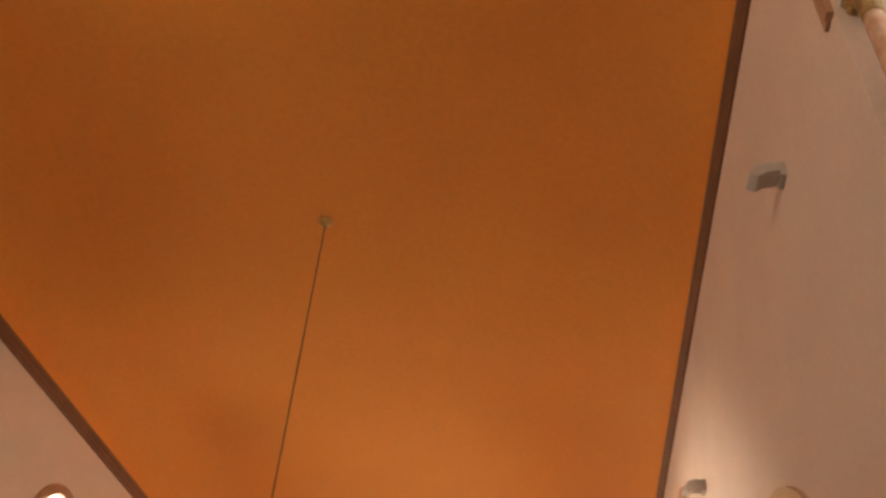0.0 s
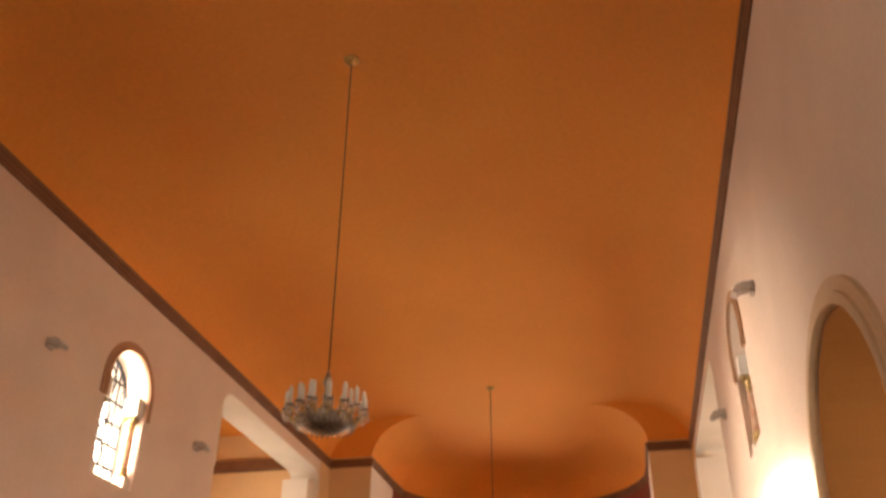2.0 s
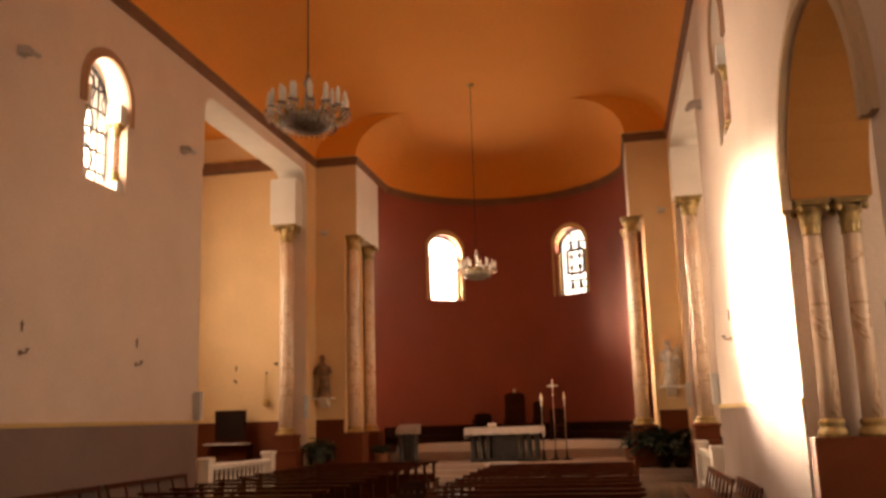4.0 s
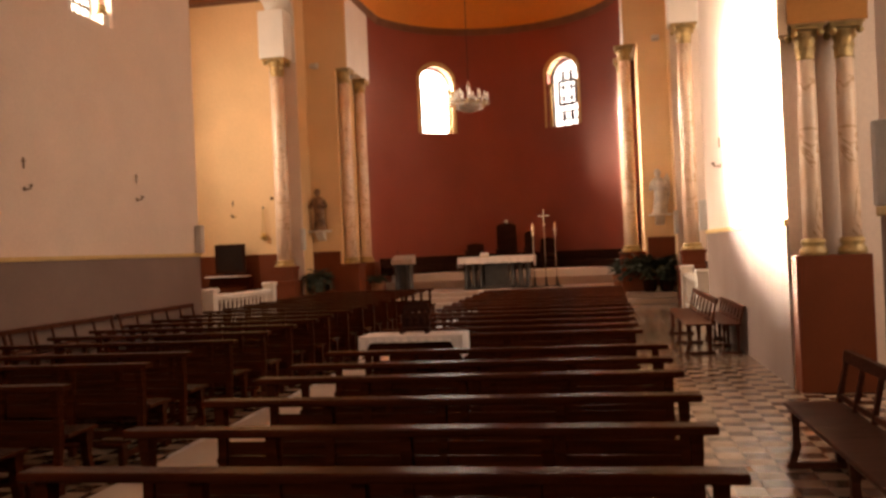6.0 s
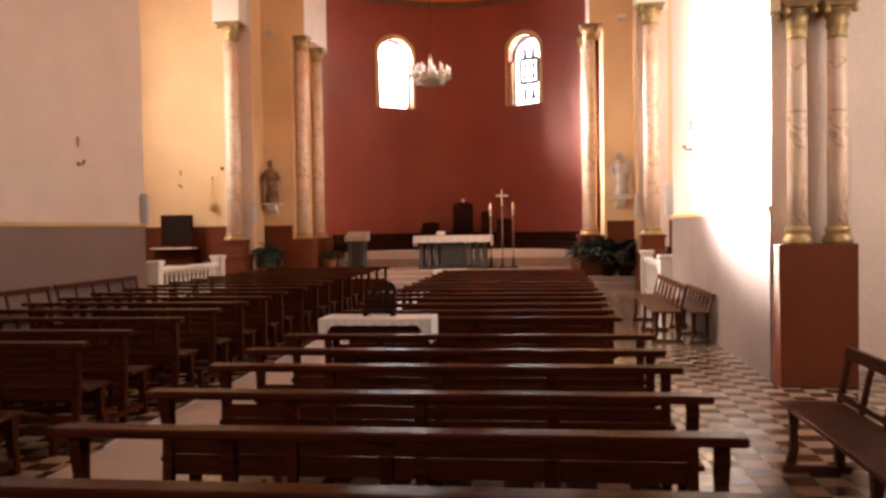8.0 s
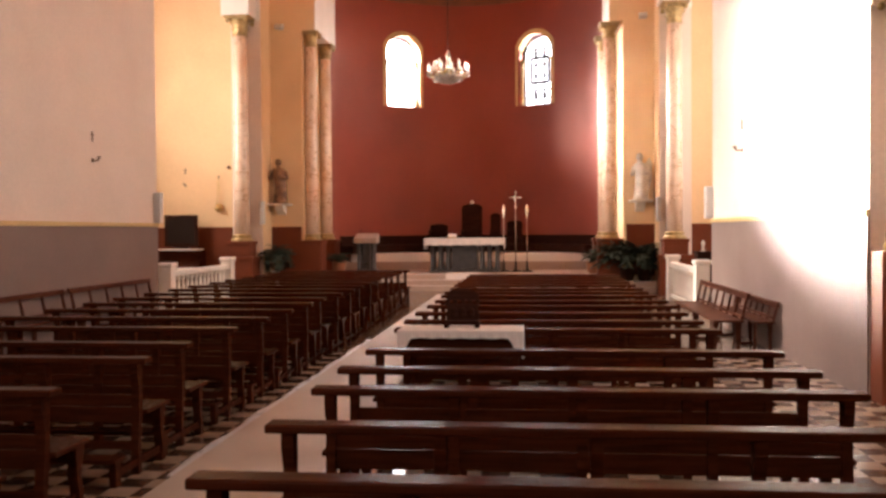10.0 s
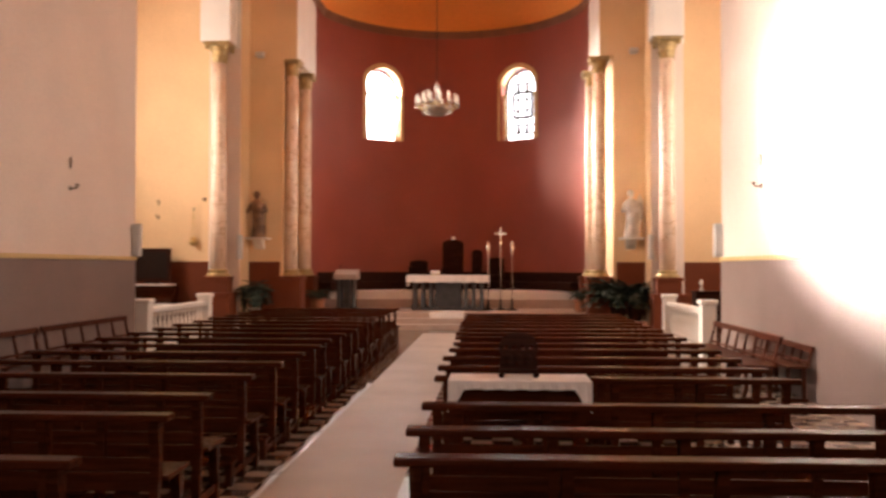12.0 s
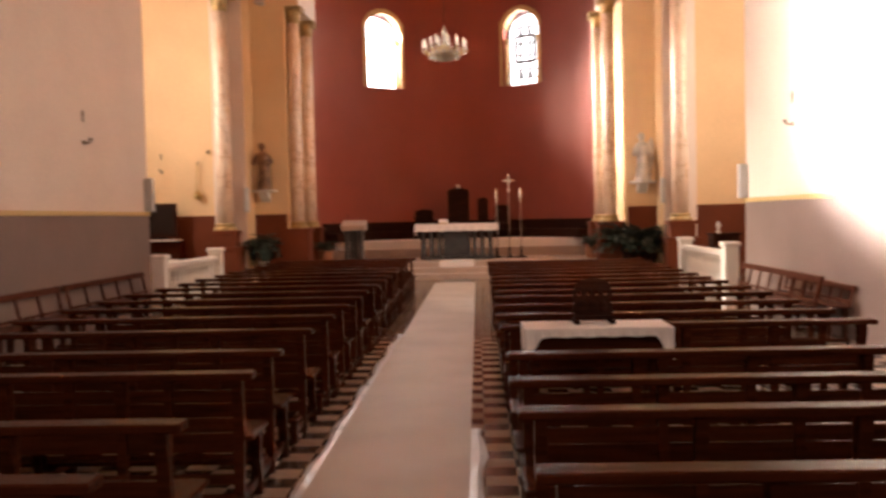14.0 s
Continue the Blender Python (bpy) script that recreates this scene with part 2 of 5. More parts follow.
def thing(name, label, category, group="", at=(0, 0, 0), turn=0):
    ob = new(name)
    ob.empty_display_size = 0.1
    ob.matrix_basis = pose(*at, 0, 0, turn)
    return tagged(ob, label, category, group)


B = bmesh.new

# ---- floor and ground ----
bm = B()
box(bm, -10.5, 10.0, Y0 - 1, 31.5, -0.4, -0.012)
floor = structure("floor", bm, GROUT, "worn black and cream chequered cement tile floor", "floor")
bm = B()
box(bm, -400, 400, -400, 400, -0.6, -0.45)
structure("ground", bm, GROUT, "plain pale ground around the church", "ground")

# ---- nave walls ----
WIN_Y, WIN_HALF, WIN_SILL, WIN_SPRING = 12.3, 0.68, 5.9, 7.55
WIN2_Y = 1.78
ARCH_C, ARCH_HALF, ARCH_SPRING = 6.72, 1.48, 3.88
TC, TH, TZ = (YT0 + YT1) / 2, (YT1 - YT0) / 2, 9.02
bm = B()
wall_with_arches(bm, "x", WL - WT, WL, Y0, YF + 0.6, 0, ZV + 0.3,
                 [(WIN2_Y, WIN_HALF, WIN_SILL, WIN_SPRING, 0), (WIN_Y, WIN_HALF, WIN_SILL, WIN_SPRING, 0), (TC, TH, 0, TZ, 0.45)])
bmesh.ops.remove_doubles(bm, verts=bm.verts, dist=0.0005)
wall_l = structure("wall_west_side", bm, PLASTER, "pinkish white plastered nave wall with a round-headed window", "wall")
bm = B()
ARCH_Y0, ARCH_Y1, JAMB = ARCH_C - ARCH_HALF, ARCH_C + ARCH_HALF, ARCH_C + ARCH_HALF + 0.35
wall_with_arches(bm, "x", WR, WR + WT, Y0, ARCH_Y0, 0, ZV + 0.3, [(WIN2_Y, WIN_HALF, WIN_SILL, WIN_SPRING, 0)])
apts = arch_points(ARCH_C, ARCH_HALF, ARCH_SPRING, 24)
for p, q in zip(apts, apts[1:]):
    prism(bm, [p, q, (q[0], ZV + 0.3), (p[0], ZV + 0.3)], "x", WR, WR + WT)
box(bm, WR, WR + WT, ARCH_Y1, JAMB, ARCH_SPRING, ZV + 0.3)
wall_with_arches(bm, "x", WR, WR + WT, JAMB, YF + 0.6, 0, ZV + 0.3, [(WIN_Y, WIN_HALF, WIN_SILL, WIN_SPRING, 0), (TC, TH, 0, TZ, 0.45)])
bmesh.ops.remove_doubles(bm, verts=bm.verts, dist=0.0005)
wall_r = structure("wall_east_side", bm, PLASTER, "pinkish white plastered nave wall with an arched chapel opening", "wall")
# unseen closing wall; its window opening is added to let fill light in
bm = B()
wall_with_arches(bm, "y", Y0 - 0.6, Y0, WL - WT, WR + WT, 0, ZV + 0.3, [(XC, 1.5, 5.2, 7.6, 0)])
structure("wall_entrance", bm, PLASTER, "unseen plain white entrance wall with an added high window", "wall")

# ---- chancel front strips, jambs and apse ----
for sgn, x in ((-1, WL), (1, WR)):
    bm = B()
    xi = sgn * JX
    xl = sgn * (JX + 0.36)
    box(bm, min(x, xl), max(x, xl), YF, YF + 0.5, 0, 7.2)
    box(bm, min(x, xi), max(x, xi), YF, YF + 0.5, 7.2, ZC + 0.3)
    structure("wall_chancel_front_1" if sgn < 0 else "wall_chancel_front_2", bm, CREAM, "cream plastered wall strip beside the chancel arch", "wall")
    bm = B()
    box(bm, xi + sgn * 0.36, xi + sgn * 0.9, YF + 0.502, YA + 0.3, 0, 7.2)
    structure("wall_chancel_jamb_1" if sgn < 0 else "wall_chancel_jamb_2", bm, CREAM, "cream plastered recess behind the chancel columns", "wall")
    bm = B()
    box(bm, xi - sgn * 0.02, xi + sgn * 0.002, YF + 0.004, YA, 7.2, ZC + 0.3)
    box(bm, xi + sgn * 0.003, xi + sgn * 0.6, YF + 0.502, YA + 0.3, 7.201, ZC + 0.3)
    structure("trim_chancel_pier_1" if sgn < 0 else "trim_chancel_pier_2", bm, WHITE, "white painted pier above the chancel columns", "pier")


for sgn, x in ((-1, WL), (1, WR)):
    bm = B()
    box(bm, x, x - sgn * 0.012, YT1 + 0.03, YF - 0.004, 0, ZC)
    structure("trim_nave_return_1" if sgn < 0 else "trim_nave_return_2", bm, CREAM, "cream plastered return of the nave wall", "wall")


def apse_point(t, off=0.0):
    """A point of the apse wall's inner face; off goes outwards."""
    c, s_ = math.cos(t), math.sin(t)
    n = Vector((c / AX, s_ / AY)).normalized()
    return Vector((XC + AX * c, YA + AY * s_)) + n * off


APSE_WINDOWS = (math.acos((-2.4 - XC) / AX), math.acos((2.06 - XC) / AX))
AW_HALF, AW_SILL, AW_SPRING = 0.66, 5.85, 7.55


def apse_columns(n=120):
    out = []
    for i in range(n):
        t0, t1 = math.pi * i / n, math.pi * (i + 1) / n
        out.append((t0, t1, [apse_point(t0), apse_point(t1), apse_point(t1, 0.6), apse_point(t0, 0.6)]))
    return out


def hexa(bm, quad, b0, b1, top):
    zs = (b0, b1, b1, b0)
    lo = [bm.verts.new((p.x, p.y, z)) for p, z in zip(quad, zs)]
    hi = [bm.verts.new((p.x, p.y, top)) for p in quad]
    fs = [bm.faces.new(lo[::-1]), bm.faces.new(hi)]
    for i in range(4):
        f = bm.faces.new((lo[i], lo[(i + 1) % 4], hi[(i + 1) % 4], hi[i]))
        fs.append(f)
    bmesh.ops.recalc_face_normals(bm, faces=fs)


bm = B()
for t0, t1, quad in apse_columns():
    hit = None
    for w in APSE_WINDOWS:
        cw = apse_point(w)
        tan = (apse_point(w + 0.01) - apse_point(w - 0.01)).normalized()
        d0, d1 = (quad[0] - cw).dot(tan), (quad[1] - cw).dot(tan)
        if max(abs(d0), abs(d1)) < AW_HALF + 0.03:
            hit = d0, d1
    if hit:
        hexa(bm, quad, 0, 0, AW_SILL)
        tops = [AW_SPRING + math.sqrt(max(AW_HALF ** 2 - d * d, 0)) for d in hit]
        hexa(bm, quad, tops[0], tops[1], ZC + 0.4)
    else:
        hexa(bm, quad, 0, 0, ZC + 0.4)
bmesh.ops.remove_doubles(bm, verts=bm.verts, dist=0.0005)
structure("wall_apse", bm, RED, "dark oxblood red painted curved apse wall with two windows", "wall")

# ---- cornice ----
APSE_PATH = [p for p in (tuple(apse_point(math.pi * (1 - i / 60))) for i in range(61)) if abs(p[0]) < JX - 0.01]
CORNICE_PATH = [(WL, Y0), (WL, YF), (-JX, YF), (-JX, YA)] + APSE_PATH + [(JX, YA), (JX, YF), (WR, YF), (WR, Y0)]
bm = B()
sweep(bm, CORNICE_PATH, [(0, ZC), (0.03, ZC), (0.035, ZC + 0.06), (0.05, ZC + 0.075), (0.055, ZC + 0.14), (0.075, ZC + 0.16), (0.08, ZC + 0.235), (0, ZC + 0.25)], 1, True)
structure("trim_cornice", bm, CORNICE, "brown painted moulded cornice along the top of the walls", "cornice")

# ---- ceilings ----
ZK = ZC + 0.24


def cove(width, n=12):
    return [(width * (1 - math.cos(math.pi / 2 * i / n)), ZK + (ZV - ZK) * math.sin(math.pi / 2 * i / n)) for i in range(n + 1)]


NAVE_COVE, APSE_COVE = 2.0, 1.7
prof = [(WL + o, z) for o, z in cove(NAVE_COVE)] + [(WR - o, z) for o, z in cove(NAVE_COVE)[::-1]]
bm = B()
rows = [[bm.verts.new((x, y, z)) for x, z in prof] for y in (Y0, YF)]
for i in range(len(prof) - 1):
    f = bm.faces.new((rows[0][i], rows[1][i], rows[1][i + 1], rows[0][i + 1]))
    f.smooth = i != len(prof) // 2 - 1
ring = sweep(bm, [(-JX, YF), (-JX, YA)] + APSE_PATH + [(JX, YA), (JX, YF)], cove(APSE_COVE))
bm.faces.new([r[-1] for r in ring])
for sgn, x in ((-1, WL), (1, WR)):
    pts = [(x - sgn * o, z) for o, z in cove(NAVE_COVE)] + [(sgn * JX - sgn * o, z) for o, z in cove(APSE_COVE)[::-1]]
    bm.faces.new([bm.verts.new((u, YF + 0.001, z)) for u, z in pts])
bmesh.ops.recalc_face_normals(bm, faces=bm.faces)
structure("ceiling", bm, ORANGE, "coved orange painted plaster ceiling", "ceiling")
bm = B()
box(bm, WL - 1, WR + 1, Y0 - 1, 31, ZV + 0.3, ZV + 0.5)
structure("roof", bm, PLASTER, "plain closed roof above the ceiling", "roof")

# ---- transepts ----
for sgn, x in ((-1, WL - WT), (1, WR + WT)):
    xo = x + sgn * 3.6
    k = "1" if sgn < 0 else "2"
    bm = B()
    box(bm, min(x, xo), max(x, xo), YT1 + 0.55, YT1 + 0.95, 0, ZV)
    structure("wall_transept_end_" + k, bm, CREAM, "warm yellow plastered transept wall", "wall")
    bm = B()
    box(bm, min(x, xo), max(x, xo), YT0 - 0.9, YT0 - 0.5, 0, ZV)
    structure("wall_transept_near_" + k, bm, CREAM, "warm yellow plastered transept wall", "wall")
    # unseen outer wall, opened by a window to light the transept
    bm = B()
    wall_with_arches(bm, "x", xo, xo + sgn * 0.4, YT0 - 0.9, YT1 + 0.95, 0, ZV, [(TC, 1.2, 3.6, 6.6, 0)])
    structure("wall_transept_outer_" + k, bm, CREAM, "unseen warm yellow outer transept wall with a window for light", "wall")
    bm = B()
    box(bm, min(x, xo), max(x, xo), YT0 - 0.5, YT1 + 0.55, ZV - 0.4, ZV - 0.2)
    structure("ceiling_transept_" + k, bm, ORANGE, "orange painted transept ceiling", "ceiling")
    bm = B()
    box(bm, min(x, xo), max(x, xo), YT1 + 0.40, YT1 + 0.548, ZC, ZC + 0.28)
    box(bm, min(x, xo), max(x, xo), YT1 + 0.46, YT1 + 0.549, ZC - 0.06, ZC - 0.002)
    structure("trim_transept_cornice_" + k, bm, CORNICE, "brown painted cornice on the transept wall", "cornice")
    bm = B()
    box(bm, min(x + sgn * 0.02, xo), max(x + sgn * 0.02, xo), YT1 + 0.53, YT1 + 0.549, 0, DADO)
    structure("trim_transept_dado_" + k, bm, BROWN, "brown painted dado on the transept wall", "dado")
    # white lining of the flattened arch and of the piers at its two ends
    bm = B()
    inner, outer = (x, x - sgn * WT)
    r, n = 0.45, 7
    left = [(YT0 + r * (1 - math.cos(math.pi / 2 * i / n)), TZ - r + r * math.sin(math.pi / 2 * i / n)) for i in range(n + 1)]
    pts = [(YT0, 7.3)] + left + [(2 * TC - u, z) for u, z in left[::-1]] + [(YT1, 7.3)]
    inset = [(TC + (u - TC) * (1 - 0.03 / TH), z - 0.03) for u, z in pts]
    for p, q, p2, q2 in zip(pts, pts[1:], inset, inset[1:]):
        prism(bm, [p2, q2, q, p], "x", min(inner, outer) - 0.01, max(inner, outer) + 0.01)
    structure("trim_transept_arch_" + k, bm, WHITE, "white painted underside of the flattened transept arch", "arch")

# ---- side chapel beyond the arch ----
bm = B()
box(bm, WR + WT, 9.2, 9.3, 9.6, 0, 7)
box(bm, WR + WT, 9.2, 3.0, 3.3, 0, 7)
wall_with_arches(bm, "x", 9.2, 9.5, 3.0, 9.6, 0, 7, [(6.3, 0.7, 2.6, 4.6, 0)])
structure("wall_chapel", bm, PLASTER, "white plastered walls of the side chapel", "wall")
bm = B()
box(bm, WR + WT, 9.2, 3.3, 9.3, 6.4, 6.6)
structure("ceiling_chapel", bm, PLASTER, "white chapel ceiling", "ceiling")

# ---- dado bands on the nave walls ----
PIECES = [("1", WL, Y0, YT0), ("2", WR, Y0, ARCH_C - ARCH_HALF), ("3", WR, JAMB, YT0)]
for k, x, ya, yb in PIECES:
    sgn = 1 if x < 0 else -1
    bm = B()
    box(bm, x, x + sgn * 0.018, ya, yb, 0, DADO - 0.02)
    structure("trim_dado_" + k, bm, GREY, "taupe painted dado along the nave wall", "dado")
    bm = B()
    box(bm, x, x + sgn * 0.045, ya - 0.02, yb + 0.02, DADO - 0.02, DADO + 0.05, 0.012)
    structure("trim_dado_rail_" + k, bm, BORDER, "ochre painted rail on top of the dado", "rail")
for k, x, yb in (("1", WL, YT0), ("2", WR, YT0), ("3", WR, ARCH_C - ARCH_HALF)):
    lo, hi = (x - WT, x) if x < 0 else (x, x + WT)
    bm = B()
    box(bm, lo, hi, yb, yb + 0.016, 0, DADO - 0.02)
    structure("trim_dado_end_" + k, bm, GREY, "taupe painted dado on the wall's end", "dado")
for sgn, x in ((-1, WL), (1, WR)):
    xi = sgn * (JX + 0.42)
    lo, hi = sorted((x - sgn * 0.014, xi))
    bm = B()
    box(bm, lo, hi, YF - 0.018, YF, PLAT, DADO)
    structure("trim_chancel_dado_1" if sgn < 0 else "trim_chancel_dado_2", bm, BROWN, "red-brown painted dado panel beside the chancel", "dado")


# ---- arch and window surrounds ----
def arch_surround(name, x, c, half, sill, spring, width, depth, mat, label, legs=True):
    sgn = 1 if x < 0 else -1
    bm = B()
    for r0, r1, d in ((half + 0.004, half + width * 0.45, depth), (half + width * 0.47, half + width, depth * 0.6)):
        inner, outer = arch_points(c, r0, spring, 28), arch_points(c, r1, spring, 28)
        if legs:
            inner = [(c - r0, sill)] + inner + [(c + r0, sill)]
            outer = [(c - r1, sill)] + outer + [(c + r1, sill)]
        for p, q, p2, q2 in zip(inner, inner[1:], outer, outer[1:]):
            prism(bm, [p, q, q2, p2], "x", x - sgn * 0.01, x + sgn * d)
    return structure(name, bm, mat, label, "arch trim")


bm = B()
for p, q in zip(apts, apts[1:]):
    k0 = 1 - 0.012 / ARCH_HALF
    p2, q2 = [(ARCH_C + (u - ARCH_C) * k0, ARCH_SPRING + (v - ARCH_SPRING) * k0) for u, v in (p, q)]
    prism(bm, [p2, q2, q, p], "x", WR + 0.004, WR + WT)
structure("trim_chapel_soffit", bm, OCHRE, "ochre painted underside of the chapel arch", "arch")
arch_surround("trim_chapel_arch", WR, ARCH_C, ARCH_HALF, ARCH_SPRING - 0.1, ARCH_SPRING, 0.24, 0.09, TRIM, "cream moulded surround of the chapel arch")
for k, x, c in (("1", WL, WIN_Y), ("2", WR, WIN_Y), ("3", WR, WIN2_Y), ("4", WL, WIN2_Y)):
    arch_surround("trim_window_" + k, x, c, WIN_HALF, WIN_SPRING - 0.35, WIN_SPRING, 0.17, 0.05, RUSSET, "brownish moulded surround of a round-headed window")


def capital(bm, at, r, h, w):
    """A leafy capital: bell, two rings of leaves and a moulded slab."""
    x, y, z = at
    lathe(bm, [(r * 1.12, z), (r * 1.12, z + h * 0.06), (r, z + h * 0.08), (r * 1.05, z + h * 0.4), (r * 1.35, z + h * 0.75), (r * 1.5, z + h * 0.8)], (x, y, 0), 18)
    for row, (n, z0, hh, lean) in enumerate(((8, 0.08, 0.36, 0.30), (8, 0.36, 0.38, 0.42))):
        for i in range(n):
            t = 2 * math.pi * (i + row * 0.5) / n
            d, s_ = Vector((math.cos(t), math.sin(t), 0)), Vector((-math.sin(t), math.cos(t), 0))
            c0 = Vector((x, y, z + h * z0)) + d * r * 1.02
            rows_ = []
            for u, out, wd in ((0, 0, 0.30), (0.5, 0.1, 0.36), (0.85, 0.7, 0.28), (0.8, 1.0, 0.1)):
                p = c0 + Vector((0, 0, h * hh * u)) + d * r * lean * out
                rows_.append((bm.verts.new(p - s_ * r * wd), bm.verts.new(p + d * r * 0.1), bm.verts.new(p + s_ * r * wd)))
            for a, b in zip(rows_, rows_[1:]):
                bm.faces.new((a[0], a[1], b[1], b[0]))
                bm.faces.new((a[1], a[2], b[2], b[1]))
    for i in range(4):
        t = math.pi / 4 + math.pi / 2 * i
        c = Vector((x + math.cos(t) * w * 0.58, y + math.sin(t) * w * 0.58, z + h * 0.74))
        bmesh.ops.create_uvsphere(bm, u_segments=10, v_segments=6, radius=h * 0.11, matrix=Matrix.Translation(c))
    box(bm, x - w / 2, x + w / 2, y - w / 2, y + w / 2, z + h * 0.84, z + h * 0.93, 0.012)
    box(bm, x - w * 0.55, x + w * 0.55, y - w * 0.55, y + w * 0.55, z + h * 0.93, z + h, 0.012)


def column(at, r, z0, z1, cap_h, cap_w, label, group, stone=None):
    x, y = at
    ob = thing("column", label, "column", group, (x, y, z0))
    H = z1 - z0
    bm = B()
    lathe(bm, [(r * 1.45, 0), (r * 1.5, 0.03), (r * 1.4, 0.07), (r * 1.15, 0.09), (r * 1.15, 0.11), (r * 1.3, 0.13), (r * 1.28, 0.16), (r * 1.05, 0.18)], (0, 0, 0), 24)
    part("base", bm, GILT, ob, "gilded ring base")
    bm = B()
    lathe(bm, [(r, 0.17), (r * 1.01, H * 0.3), (r * 0.97, H * 0.7), (r * 0.9, H - cap_h)], (0, 0, 0), 28)
    part("shaft", bm, stone or MARBLE, ob, "polished marble shaft")
    bm = B()
    capital(bm, (0, 0, H - cap_h), r * 0.9, cap_h, cap_w)
    part("capital", bm, GILT, ob, "gilded leafy capital")
    return ob


def pedestal(name, x0, x1, y0, y1, z1, mat, label, step=True, z0=0.0):
    ob = thing(name, label, "pedestal", "", ((x0 + x1) / 2, (y0 + y1) / 2, z0))
    hx, hy = (x1 - x0) / 2, (y1 - y0) / 2
    bm = B()
    box(bm, -hx, hx, -hy, hy, 0, z1 - z0 - (0.09 if step else 0), 0.01)
    part("block", bm, mat, ob)
    if step:
        bm = B()
        box(bm, -hx * 1.0 - 0.03, hx + 0.03, -hy - 0.03, hy + 0.03, z1 - z0 - 0.09, z1 - z0 - 0.001, 0.012)
        part("cap_slab", bm, mat, ob)
    return ob


# double columns in the chapel arch
yj = JAMB
pedestal("column_pedestal", WR + 0.003, WR + 0.76, yj - 0.32, yj - 0.002, 1.45, BROWN, "red-brown painted pedestal under two marble columns", False)
for cx in (WR + 0.21, WR + 0.60):
    column((cx, yj - 0.18), 0.098, 1.45, 3.879, 0.36, 0.32, "cream veined marble column with gilded leafy capital in the chapel arch", "columns in the chapel arch")
# crossing columns
for x in (-5.73, 5.50):
    pedestal("column_pedestal", x - 0.40, x + 0.40, YT1 - 0.64, YT1 - 0.003, 1.02, BROWN, "red-brown stepped stone pedestal under a tall column")
    pedestal("column_plinth", x - 0.30, x + 0.30, YT1 - 0.56, YT1 - 0.035, 1.42, BROWN, "red-brown upper block of a column pedestal", True, 1.02)
    bm = B()
    box(bm, x - 0.40, x + 0.36, YT1 - 0.62, YT1 + 0.02, 7.325, TZ - 0.35, 0.015)
    structure("trim_pier_1" if x < 0 else "trim_pier_2", bm, WHITE, "white painted pier block on a column capital", "pier")
    column((x, YT1 - 0.28), 0.20, 1.42, 7.32, 0.50, 0.62, "tall cream veined marble column with gilded leafy capital", "tall crossing columns")
    for y in (YF + 0.30, YA - 0.25):
        xx = -4.19 if x < 0 else 4.0
        pedestal("column_pedestal", xx - 0.32, xx + 0.32, y - 0.32, y + 0.32, 1.42, BROWN, "red-brown painted pedestal under a chancel column", True, 0.0 if y < 24.5 else PLAT)
        column((xx, y), 0.175, 1.42, 7.199, 0.42, 0.50, "tall cream veined marble chancel column with gilded capital", "chancel columns")


